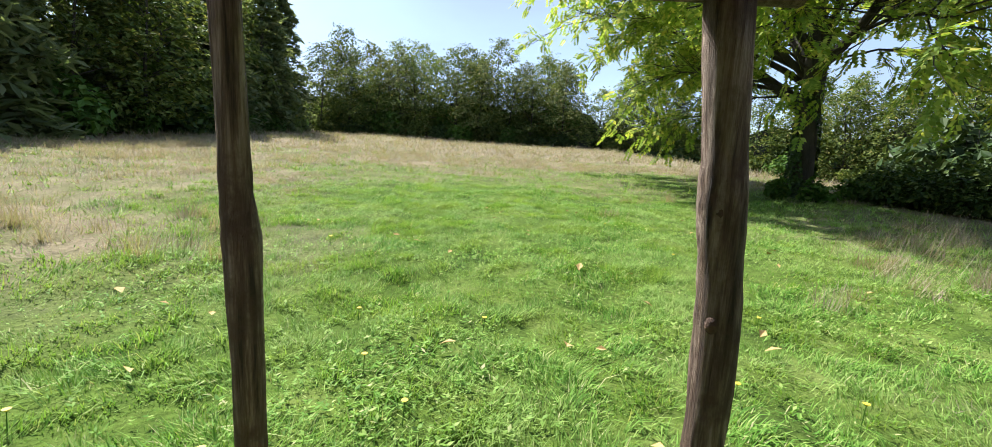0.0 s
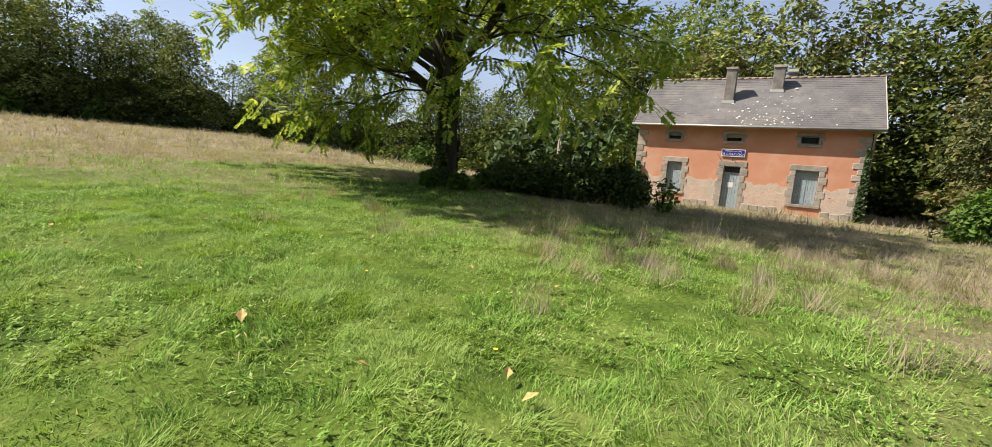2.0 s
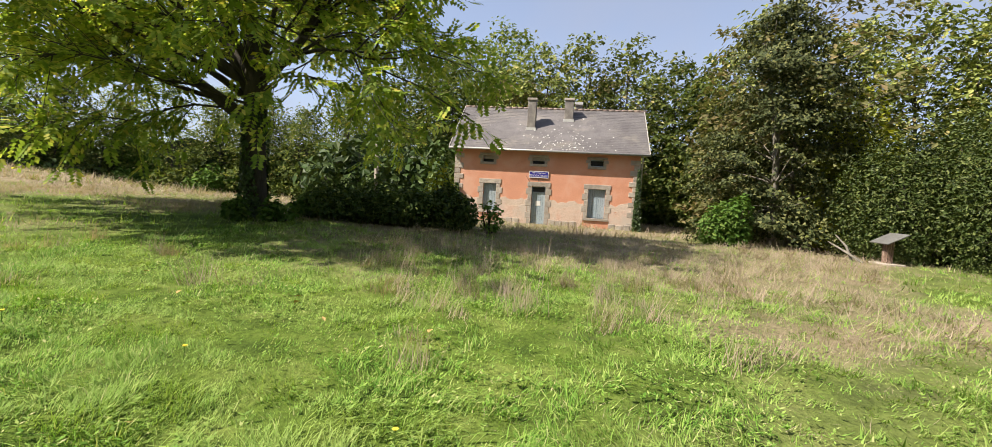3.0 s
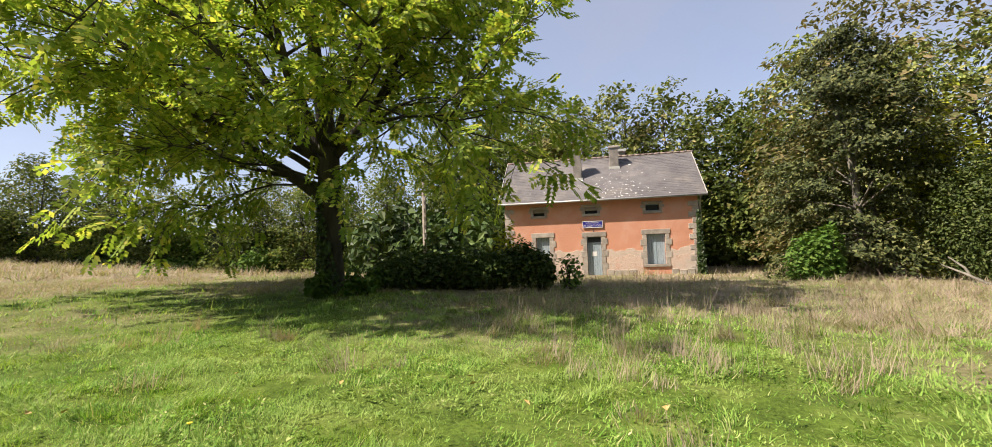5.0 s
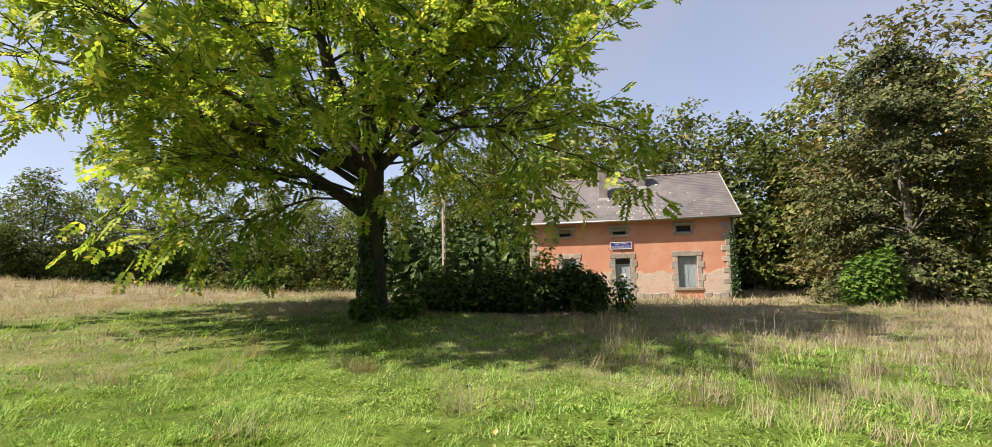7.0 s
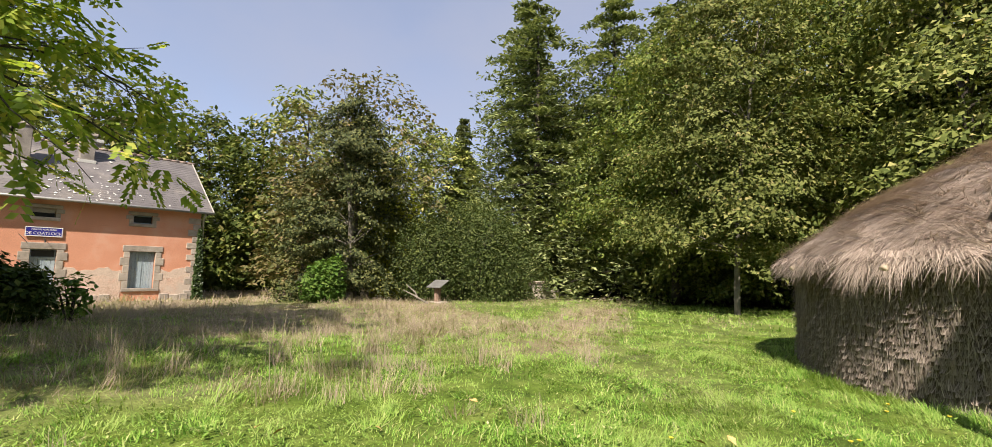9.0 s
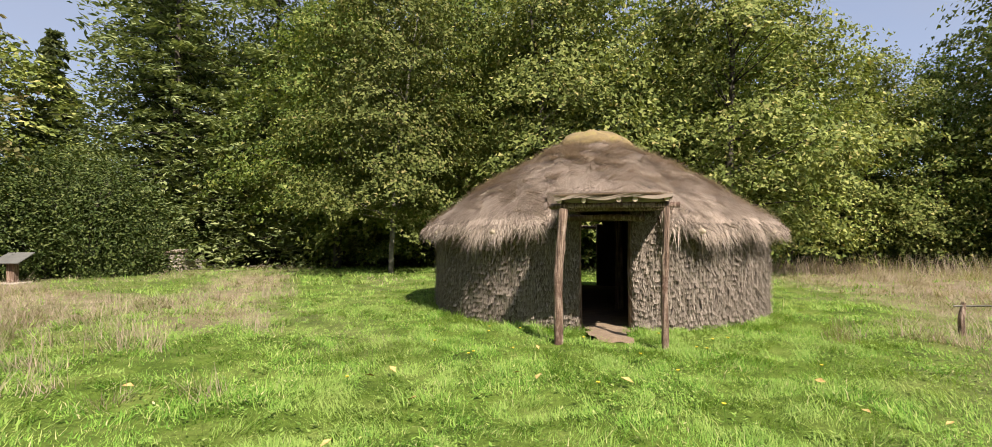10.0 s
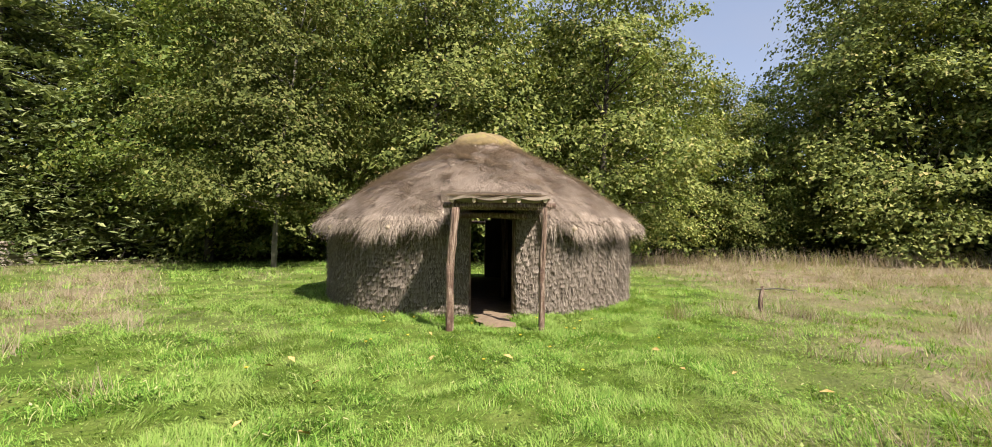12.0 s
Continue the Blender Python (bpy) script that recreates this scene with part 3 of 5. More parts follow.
    pw = [[(-0.79, 1.41, -0.2, 0.055), (-0.79, 1.41, 0.4, 0.053), (-0.785, 1.4, 0.75, 0.055), (-0.79, 1.4, 1.0, 0.058), (-0.80, 1.41, 1.2, 0.062), (-0.812, 1.41, 1.33, 0.053), (-0.815, 1.41, 1.5, 0.05), (-0.83, 1.41, 1.95, 0.05)],
          [(0.66, 1.4, -0.2, 0.075), (0.66, 1.4, 0.35, 0.078), (0.668, 1.4, 0.7, 0.072), (0.665, 1.4, 0.98, 0.080), (0.652, 1.4, 1.15, 0.073), (0.63, 1.4, 1.38, 0.082), (0.62, 1.4, 1.5, 0.074), (0.578, 1.4, 1.95, 0.076)]]
    for i, path in enumerate(pw):
        fine = []
        for (x0, y0, z0, r0), (x1, y1, z1, r1) in zip(path[:-1], path[1:]):
            for t in (0, 0.33, 0.66):
                fine.append((local((x0 + (x1 - x0) * t, y0 + (y1 - y0) * t, z0 + (z1 - z0) * t)), 0.88 * (r0 + (r1 - r0) * t)))
        fine.append((local(path[-1][:3]), 0.88 * path[-1][3]))
        V, F = tubes([fine], 16, 0.12, 20 + i)
        post = part_np("porch_post", V, F, M_POST, hut, "crooked weathered round timber post with knots", True)
        for z, side in (((1.36, -0.09), (1.02, -0.06)) if i else ()):
            c = Vector(local((path[4][0] + side * 0.45, 1.4 - 0.045, z)))
            bm = bmesh.new()
            bmesh.ops.create_uvsphere(bm, u_segments=10, v_segments=7, radius=0.026)
            bmesh.ops.transform(bm, matrix=Matrix.Translation(c) @ Matrix.Diagonal((0.9, 0.8, 1.2, 1)), verts=bm.verts)
            part("knot", bm, M_KNOT, post, "dark knot in the wood", smooth=True)
    V, F = tubes([[(local((-1.0, 1.41, 1.975)), 0.042), (local((-0.1, 1.41, 1.985)), 0.042), (local((0.78, 1.4, 1.985)), 0.045)]], 10, 0.12)
    part_np("porch_beam", V, F, M_POST, hut, smooth=True)
    V, F = tubes([[(local((-0.95, 0.9, 1.96)), 0.035), (local((0.72, 0.9, 1.97)), 0.035)]], 9, 0.12)
    part_np("porch_beam", V, F, M_POST, hut, smooth=True)
    for x in (-0.83, -0.42, -0.2, 0.28, 0.62):
        V, F = tubes([[(local((x, 0.1, 2.08)), 0.036), (local((x, 1.5, 2.055)), 0.04)]], 10, 0.1)
        part_np("porch_pole", V, F, M_POST, hut, smooth=True)
        V, F = tubes([[(local((x, 1.498, 2.055)), 0.036), (local((x, 1.507, 2.055)), 0.036)]], 10)
        part_np("sawn_end", V, F, M_CUT, hut, "pale sawn pole end")
    bm = bmesh.new()
    bmesh.ops.create_grid(bm, x_segments=18, y_segments=14, size=0.5)
    for v in bm.verts:
        x, y = -0.11 + v.co.x * 1.6, 0.78 + v.co.y * 1.5
        v.co = Vector(local((x, y, 2.135 - 0.02 * (y - 0.1) + 0.02 * math.sin(9 * x + 3 * y) + 0.02 * math.sin(14 * y))))
    geom = bmesh.ops.solidify(bm, geom=bm.faces[:], thickness=0.045)
    part("porch_cover", bm, M_THATCH, hut, "layer of twigs over the porch")
    n = 2600
    x, y = -0.11 + (g.random(n) - 0.5) * 1.6, 0.78 + (g.random(n) - 0.5) * 1.5
    th = g.normal(size=n) * 0.35
    ln = 0.3 + 0.4 * g.random(n)
    z = 2.15 - 0.02 * (y - 0.1) + 0.03 * g.random(n)
    x1, y1 = x + ln * np.cos(th), np.clip(y + ln * np.sin(th), 0, 1.58)
    x1 = np.clip(x1, -0.97, 0.75)
    P = np.stack([np.stack([x, y - 0.006, z], -1), np.stack([x, y + 0.006, z], -1), np.stack([x1, y1, z + (g.random(n) - 0.6) * 0.05], -1)], 1).reshape(-1, 3)
    mi = np.array(HUT_INV)
    tagged(part_np("porch_twigs", P @ mi[:3, :3].T + mi[:3, 3], np.arange(3 * n).reshape(n, 3), M_THATCH, hut, "grey twigs on the porch"), kind="stuff")
    # earth floor
    bm = bmesh.new()
    bmesh.ops.create_circle(bm, cap_ends=True, segments=48, radius=R_IN + 0.1)
    bmesh.ops.transform(bm, matrix=Matrix.Translation((0, 0, 0.03)), verts=bm.verts)
    part("floor", bm, M_EARTH, hut, "bare trodden earth floor")
    bm = bmesh.new()
    bmesh.ops.create_grid(bm, x_segments=8, y_segments=14, size=0.5)
    for v in bm.verts:
        wob = 0.05 * math.sin(9 * v.co.y) + 0.03 * math.sin(21 * v.co.y + 1)
        v.co = Vector((v.co.x * (0.72 - 0.2 * (v.co.y + 0.5)) + wob, 4.0 + v.co.y * 1.05, 0.055 + 0.01 * math.sin(12 * v.co.x + 5 * v.co.y) - 0.05 * (v.co.y > 0.45)))
    bmesh.ops.transform(bm, matrix=HUT, verts=bm.verts)
    tagged(part("doorway_path", bm, M_EARTH, None, "worn bare earth before the hut's doorway", True), category="bare earth", kind="structure")


build_hut()

# ---- the old house: x along the front, y away from the meadow, z up ----
HOUSE_BASE = -0.2
HOUSE = Matrix.Translation((27.68, 9.6, 0)) @ Matrix(((0.286, 0.958, 0, 0), (-0.958, 0.286, 0, 0), (0, 0, 1, 0), (0, 0, 0, 1)))
HX0, HX1, HDEEP, EAVE_H, RIDGE_H = -8.2, 2.85, 7.0, 4.3, 7.42


def wall_with_holes(x0, x1, z0, z1, holes, y0, y1):
    """A front wall with openings cut through it."""
    xs = sorted({x0, x1, *[h[0] for h in holes], *[h[1] for h in holes]})
    zs = sorted({z0, z1, *[h[2] for h in holes], *[h[3] for h in holes]})
    bm = bmesh.new()
    grid = {}
    for i in range(len(xs) - 1):
        for k in range(len(zs) - 1):
            cx, cz = (xs[i] + xs[i + 1]) / 2, (zs[k] + zs[k + 1]) / 2
            if not any(h[0] < cx < h[1] and h[2] < cz < h[3] for h in holes):
                grid[i, k] = True
    vert = {}

    def v(i, k, y):
        if (i, k, y) not in vert:
            vert[i, k, y] = bm.verts.new((xs[i], y, zs[k]))
        return vert[i, k, y]
    for i, k in grid:
        bm.faces.new([v(i, k, y0), v(i + 1, k, y0), v(i + 1, k + 1, y0), v(i, k + 1, y0)])
        bm.faces.new([v(i, k + 1, y1), v(i + 1, k + 1, y1), v(i + 1, k, y1), v(i, k, y1)])
        for di, dk, e in ((-1, 0, ((i, k), (i, k + 1))), (1, 0, ((i + 1, k), (i + 1, k + 1))), (0, -1, ((i, k), (i + 1, k))), (0, 1, ((i, k + 1), (i + 1, k + 1)))):
            if (i + di, k + dk) not in grid:
                (a, b), (c, d) = e
                bm.faces.new([v(a, b, y0), v(c, d, y0), v(c, d, y1), v(a, b, y1)])
    return bm


def build_house():
    h = thing("forester_house", HOUSE, "small orange-rendered stone house with slate roof and closed shutters", "house")
    g = np.random.default_rng(3)
    low = [(-6.35, -5.55, 0.55, 2.2), (-3.36, -2.54, -0.12, 2.14), (0.0, 1.0, 0.45, 2.17)]
    high = [(-6.46, -5.80, 3.5, 3.88), (-3.42, -2.70, 3.5, 3.88), (0.02, 0.76, 3.5, 3.9)]
    part("wall", wall_with_holes(HX0, HX1, HOUSE_BASE - 0.3, EAVE_H, low + high, 0, 0.45), M_RENDER, h, "faded orange rendered front wall")
    # gable ends and back
    for x in (HX0, HX1 - 0.45):
        bm = bmesh.new()
        ring = [bm.verts.new((x, y, z)) for y, z in ((0.45, HOUSE_BASE - 0.3), (HDEEP, HOUSE_BASE - 0.3), (HDEEP, EAVE_H), (HDEEP / 2, RIDGE_H - 0.15), (0.45, EAVE_H + 0.2))]
        ret = bmesh.ops.extrude_face_region(bm, geom=[bm.faces.new(ring)])
        bmesh.ops.translate(bm, vec=(0.45, 0, 0), verts=[q for q in ret["geom"] if isinstance(q, bmesh.types.BMVert)])
        part("gable_wall", bm, M_PINK, h, "pale worn gable wall")
    part("back_wall", boxed(HX0 + 0.45, HDEEP - 0.45, HOUSE_BASE - 0.3, HX1 - 0.45, HDEEP, EAVE_H), M_PINK, h)
    # worn strip of lost render along the foot, broken by the openings
    edges = [HX0 + 0.45, -6.6, -5.3, -3.62, -2.28, -0.26, 1.26, HX1 - 0.3]
    for k in range(0, 8, 2):
        x0, x1 = edges[k], edges[k + 1]
        n = max(6, int((x1 - x0) * 6))
        for z0, z1, dy, mat, lab in ((-0.35, 0.95, 0.018, M_PINK, "worn pinkish lower render"), (0.9, 1.34, 0.010, M_MORTAR, "bare patched mortar strip")):
            bm = bmesh.new()
            top = [z1 + 0.16 * math.sin(2.3 * x0 + 5 * i / n * (x1 - x0)) * 0.5 + g.normal() * 0.035 for i in range(n + 1)]
            for i in range(n):
                xa, xb = x0 + (x1 - x0) * i / n, x0 + (x1 - x0) * (i + 1) / n
                q = [bm.verts.new(c) for c in ((xa, -dy, z0), (xb, -dy, z0), (xb, -dy, top[i + 1]), (xa, -dy, top[i]))]
                bm.faces.new(q)
                bm.faces.new([q[3], q[2], bm.verts.new((xb, 0.01, top[i + 1] + 0.01)), bm.verts.new((xa, 0.01, top[i] + 0.01))])
            bmesh.ops.remove_doubles(bm, verts=bm.verts, dist=0.0005)
            part("lower_render", bm, mat, h, lab)
        for i in range(int((x1 - x0) / 0.42)):
            xa = x0 + 0.42 * i + 0.02
            part("base_stone", boxed(xa, -0.06, -0.45, xa + 0.38, 0.0, 0.12 + 0.08 * g.random(), bevel=0.02), M_STONE, h)
    # granite dressings: corner stones and surrounds with ears
    z, i = HOUSE_BASE - 0.1, 0
    while z < EAVE_H - 0.35:
        d = 0.28 + 0.06 * g.random()
        for x0, sx in ((HX0, 1), (HX1, -1)):
            w = (0.52 if (i % 2) else 0.3) + 0.05 * g.random()
            xa, xb = (x0 - 0.02, x0 + w) if sx > 0 else (x0 - w, x0 + 0.02)
            part("quoin", boxed(xa, -0.03, z, xb, 0.3, z + d - 0.02, bevel=0.015), M_STONE, h)
        z += d
        i += 1
    for n, (x0, x1, z0, z1) in enumerate(low + high):
        up = n >= 3
        w = 0.17 if up else 0.24
        part("lintel", boxed(x0 - w - 0.05, -0.035, z1, x1 + w + 0.05, 0.3, z1 + (0.16 if up else 0.28), bevel=0.015), M_STONE, h, "granite lintel")
        if n != 1:
            part("sill", boxed(x0 - w, -0.07, z0 - 0.15, x1 + w, 0.3, z0, bevel=0.015), M_STONE, h, "granite sill")
        zz, i = z0, 0
        while zz < z1 - 0.02:
            d = min(0.19 if up else 0.36, z1 - zz)
            for a, s in ((x0, -1), (x1, 1)):
                ww = w + (0.12 if i % 2 else 0.0)
                part("jamb_stone", boxed(min(a, a + s * ww), -0.03, zz, max(a, a + s * ww), 0.3, zz + d - 0.01, bevel=0.012), M_STONE, h)
            zz += d
            i += 1
        if up:
            # the attic's inner darkness is a dark-coloured panel set in the opening
            w1 = part("attic_window", boxed(x0, 0.2, z0, x1, 0.24, z1), M_SHADE, h, "dark panel standing in for the unlit attic")
            if n != 5:
                part("louvre_board", boxed(x0, 0.12, z0 + 0.19, x1, 0.15, z1), M_STONE, w1, "grey board over the upper half")
            else:
                part("frame", boxed(x0, 0.15, z0, x1, 0.19, z0 + 0.05), M_BLUEDOOR, w1)
                part("frame", boxed(x0, 0.15, z1 - 0.05, x1, 0.19, z1), M_BLUEDOOR, w1)
        else:
            name = "front_door" if n == 1 else "shutter"
            d = new(name)
            d.parent = h
            tagged(d, "closed grey-blue painted plank " + ("door with a notice" if n == 1 else "shutter"))
            k = 6 if n == 1 else 8
            for i in range(k):
                xa = x0 + 0.005 + (x1 - x0 - 0.01) * i / k
                part("plank", boxed(xa + 0.004, 0.14, z0, xa + (x1 - x0 - 0.01) / k - 0.004, 0.17, z1, bevel=0.006), M_BLUEDOOR, d)
            part("backing", boxed(x0, 0.172, z0, x1, 0.19, z1), M_SHADE, d)
            if n == 1:
                part("notice", boxed(x0 + 0.25, 0.13, 1.0, x0 + 0.55, 0.138, 1.28), M_WHITE, d, "white paper notice")
                part("transom", boxed(x0, 0.11, 1.75, x1, 0.14, 1.81), M_BLUEDOOR, d)
                part("fanlight", boxed(x0 + 0.05, 0.125, 1.83, x1 - 0.05, 0.139, 2.1), M_SHADE, d, "dark fanlight over the door")
            elif n == 2:
                part("middle_rail", boxed(x0 + 0.485, 0.125, z0, x0 + 0.515, 0.14, z1), M_BLUEDOOR, d)
    # stays beside the door and the lamp hook
    V, F = tubes([[((-3.75, -0.02, 2.75), 0.012), ((-3.5, -0.25, 2.4), 0.012)]], 6)
    part_np("iron_bracket", V, F, M_SHADE, h)
    V, F = tubes([[((-2.98, 0, 2.6), 0.02), ((-2.98, -0.18, 2.58), 0.02), ((-2.95, -0.2, 2.42), 0.025)]], 6)
    part_np("door_lamp", V, F, M_SHADE, h)
    # roof: two slopes of slates over boards
    ey, ry = -0.36, HDEEP / 2
    ez = EAVE_H + 0.0
    run, up = ry - ey, RIDGE_H - ez
    slope = math.atan2(up, run)
    x0, x1 = HX0 - 0.35, HX1 + 0.45
    for s in (1, -1):
        bm = boxed(x0, 0, -0.12, x1, math.hypot(run, up), -0.03)
        m = Matrix.Translation((0, ey if s > 0 else HDEEP - ey, ez)) @ Matrix.Rotation(slope if s > 0 else math.pi - slope, 4, "X")
        if s < 0:
            m = m @ Matrix.Diagonal((1, 1, -1, 1))
        bmesh.ops.transform(bm, matrix=m, verts=bm.verts)
        roof = part("roof_slope", bm, M_SLATE, h, "weathered grey slate roof slope with lichen")
        if s > 0:
            # slates, course by course, lapped, in one piece of stuff
            V, F = [], []
            rows, L = 26, math.hypot(run, up)
            for r in range(rows):
                ya = L * r / rows - 0.01
                yb = ya + L / rows * 1.5
                x = x0 - 0.15 * (r % 2)
                while x < x1:
                    w = 0.3
                    xa, xb = max(x + 0.0015, x0), min(x + w - 0.0015, x1)
                    if xb - xa > 0.03:
                        t = -0.013 + 0.005 * g.random()
                        sag = -0.03 * math.sin((xa - x0) / (x1 - x0) * math.pi) * math.sin(ya / L * math.pi)
                        o = len(V)
                        V += [(xa, ya, t + sag), (xb, ya, t + sag), (xb, yb, -0.022 + sag), (xa, yb, -0.022 + sag), (xa, ya, -0.02 + sag), (xb, ya, -0.02 + sag)]
                        F += [(o, o + 1, o + 2, o + 3), (o + 4, o + 5, o + 1, o)]
                    x += w
            ob = part_np("slating", np.array(V), np.array(F), M_SLATE, roof)
            tagged(ob, kind="stuff")
            ob.matrix_local = m
            # lichen spots, thick below the chimneys
            V, F = [], []
            for i in range(190):
                cx = g.choice([-3.0, -2.2, -1.4, -0.6]) + g.normal() * (0.55 if i % 3 else 1.6)
                cy = abs(g.normal()) * 1.5 + 0.1
                if not (x0 + 0.2 < cx < x1 - 0.2 and cy < L - 0.2):
                    continue
                rr = 0.016 + 0.05 * g.random() ** 3
                o = len(V)
                for q in range(4):
                    V.append((cx + rr * (0.8 + 0.6 * g.random()) * math.cos(q * 1.571), cy + rr * (0.8 + 0.6 * g.random()) * math.sin(q * 1.571), 0.008))
                F.append((o, o + 1, o + 2, o + 3))
            ob = part_np("lichen", np.array(V), np.array(F), M_LICHEN, roof, "pale lichen spots")
            tagged(ob, kind="stuff")
            ob.matrix_local = m
    x = x0
    while x < x1 - 0.1:
        V, F = tubes([[((x, ry, RIDGE_H + 0.0), 0.07), ((x + 0.4, ry, RIDGE_H + 0.0 + 0.01 * g.random()), 0.075)]], 8)
        part_np("ridge_tile", V, F, M_RIDGE, h, smooth=True)
        x += 0.4
    for xx in (x0 - 0.02, x1):
        bm = boxed(xx, 0, -0.14, xx + 0.03, math.hypot(run, up) + 0.02, 0.04)
        bmesh.ops.transform(bm, matrix=Matrix.Translation((0, ey, ez)) @ Matrix.Rotation(slope, 4, "X"), verts=bm.verts)
        part("verge_board", bm, M_CONCRETE, h, "pale verge strip along the roof edge")
    V, F = tubes([[((x0, ey - 0.05, ez - 0.05), 0.06), ((x1, ey - 0.05, ez - 0.05), 0.06)]], 10)
    part_np("gutter", V, F, M_ZINC, h, "zinc gutter along the eaves", True)
    V, F = tubes([[((HX1 + 0.1, ey, ez - 0.08), 0.045), ((HX1 + 0.1, -0.08, ez - 0.4), 0.045), ((HX1 + 0.1, -0.08, HOUSE_BASE), 0.045)]], 8)
    part_np("downpipe", V, F, M_ZINC, h, smooth=True)
    for cx, w, yb, top, name in ((-3.8, 0.52, 1.5, 7.68, "chimney"), (-1.5, 0.56, 2.4, 7.9, "chimney"), (-0.9, 0.42, 4.2, 7.9, "chimney")):
        c = part(name, boxed(cx - w / 2, yb, 5.4, cx + w / 2, yb + 0.6, top, bevel=0.02), M_CHIMNEY, h, "sooty grey rendered chimney stack")
        part("cap", boxed(cx - w / 2 - 0.05, yb - 0.05, top - 0.1, cx + w / 2 + 0.05, yb + 0.65, top + 0.04, bevel=0.02), M_STONE, c)
        part("flashing", boxed(cx - w / 2 - 0.06, yb - 0.1, ez + up * (yb - ey) / run - 0.1, cx + w / 2 + 0.06, yb + 0.02, ez + up * (yb - ey) / run + 0.06), M_LICHEN, c)
    # blue enamel name plate
    s = thing("name_plate", HOUSE @ Matrix.Translation((-3.0, -0.045, 2.87)), "blue enamel house name plate with white letters on the house wall", "sign")
    part("plate", boxed(-0.58, -0.012, -0.2, 0.58, 0.012, 0.2, bevel=0.004), M_ENAMEL, s)
    for a in ((-0.58, -0.016, 0.165, 0.58, -0.0125, 0.2), (-0.58, -0.016, -0.2, 0.58, -0.0125, -0.165), (-0.58, -0.016, -0.175, -0.555, -0.0125, 0.175), (0.555, -0.016, -0.175, 0.58, -0.0125, 0.175)):
        part("border", boxed(*a), M_WHITE, s)
    for text, z, size in (("MAISON FORESTIERE", 0.06, 0.085), ("DE COATLOCH", -0.125, 0.165)):
        cu = bpy.data.curves.new("lettering", "FONT")
        cu.body, cu.size, cu.align_x, cu.extrude = text, size, "CENTER", 0.002
        cu.materials.append(M_WHITE)
        ob = new("lettering", cu)
        ob.parent = s
        ob.matrix_basis = Matrix.Translation((0, -0.0145, z)) @ Matrix.Rotation(math.pi / 2, 4, "X")
    return h


house = build_house()

# ---- trees ----
def limb(g, start, way, length, r0, r1, bend=0.25, droop=0.0, n=7, taper=0.8):
    """A winding limb: list of (point, radius)."""
    p, d, out = np.array(start, float), np.array(way, float), []
    d /= np.linalg.norm(d)
    for i in range(n + 1):
        t = i / n
        out.append((p.copy(), r0 + (r1 - r0) * t ** taper))
        d = d + bend * g.normal(size=3) * 0.45 + np.array([0, 0, -droop * t])
        d /= np.linalg.norm(d)
        p = p + d * length / n
    return out


def tree_mesh(g, height, spread, base, lobes, per_lobe, leaf, material, bark, trunk_r, lobe_r=1.5, flat=0.7, lean=0.0, name="tree", inner=0.12, fine=False):
    """A broadleaved tree: trunk and limbs that carry domed, ragged pads of leaves in loose storeys, with dark gaps between them."""
    paths = []
    trunk = limb(g, (0, 0, -0.3), (lean, 0, 1), height * 0.88, trunk_r, trunk_r * 0.2, 0.07, 0, 9)
    paths.append(trunk)
    C, O = [], []
    for i in range(lobes):
        t = (i + g.random()) / lobes
        z = base + (height - base) * t
        prof = math.sin(math.pi * (0.14 + 0.83 * t) ** 0.8) ** 0.6
        a = i * 2.4 + 0.9 * g.normal()
        far = 0.3 + 0.72 * g.random() ** 0.45
        r = spread * prof * far * (0.88 + 0.24 * math.sin(2 * a + height))
        way = np.array([math.cos(a), math.sin(a), 0.0])
        c = way * r + np.array([0, 0, z])
        if i % 3 == 0:
            k = min(len(trunk) - 2, max(2, int(len(trunk) * (z * 0.8) / (height * 0.88))))
            s = trunk[k][0]
            v = c - s
            L = np.linalg.norm(v)
            paths.append(limb(g, s, v + np.array([0, 0, 0.15 * L]), L, trunk[k][1] * 0.38, 0.012, 0.12, 0.06, 5))
        rr = lobe_r * (0.6 + 0.85 * g.random()) * (1.1 - 0.35 * t)
        m = int(per_lobe * (rr / lobe_r) ** 2) + 8
        th, q = g.random(m) * 6.283, np.sqrt(g.random(m))
        edge = 1 + 0.3 * np.sin(3 * th + i) + 0.2 * np.sin(7 * th + 2 * i)
        dx, dy = q * edge * np.cos(th) * rr, q * edge * np.sin(th) * rr
        out = dx * way[0] + dy * way[1]
        tip = g.normal(size=2) * 0.3
        dz = -0.22 * rr * q ** 2 - 0.25 * out + tip[0] * dx + tip[1] * dy + flat * rr * (0.7 * (g.random(m) - 0.5) * (1.1 - 0.7 * q) + 0.16 * np.sin(5 * th + 9 * q + i))
        C.append(c + np.stack([dx, dy, dz], -1))
        O.append(0.8 * way + np.stack([dx, dy, 0 * dx], -1) / rr * 0.5 + np.array([0, 0, 0.7]))
    n = int(lobes * per_lobe * inner)
    t, a, q = g.random(n), g.random(n) * 6.283, np.sqrt(g.random(n)) * 0.7
    pr = spread * np.sin(math.pi * (0.14 + 0.83 * t) ** 0.8) ** 0.6 * q
    C.append(np.stack([pr * np.cos(a), pr * np.sin(a), base + (height - base) * t * 0.95], -1))
    O.append(np.zeros((n, 3)))
    V, F = tubes(paths, 4, 0.2, 3)
    LV, LF = leaf_tris(np.concatenate(C), leaf, g, np.concatenate(O)) if fine else leaf_quads(np.concatenate(C), leaf, g, out=np.concatenate(O))
    return mesh_of(name + "_trunk", V, F, bark, True), mesh_of(name + "_crown", LV, LF, material)


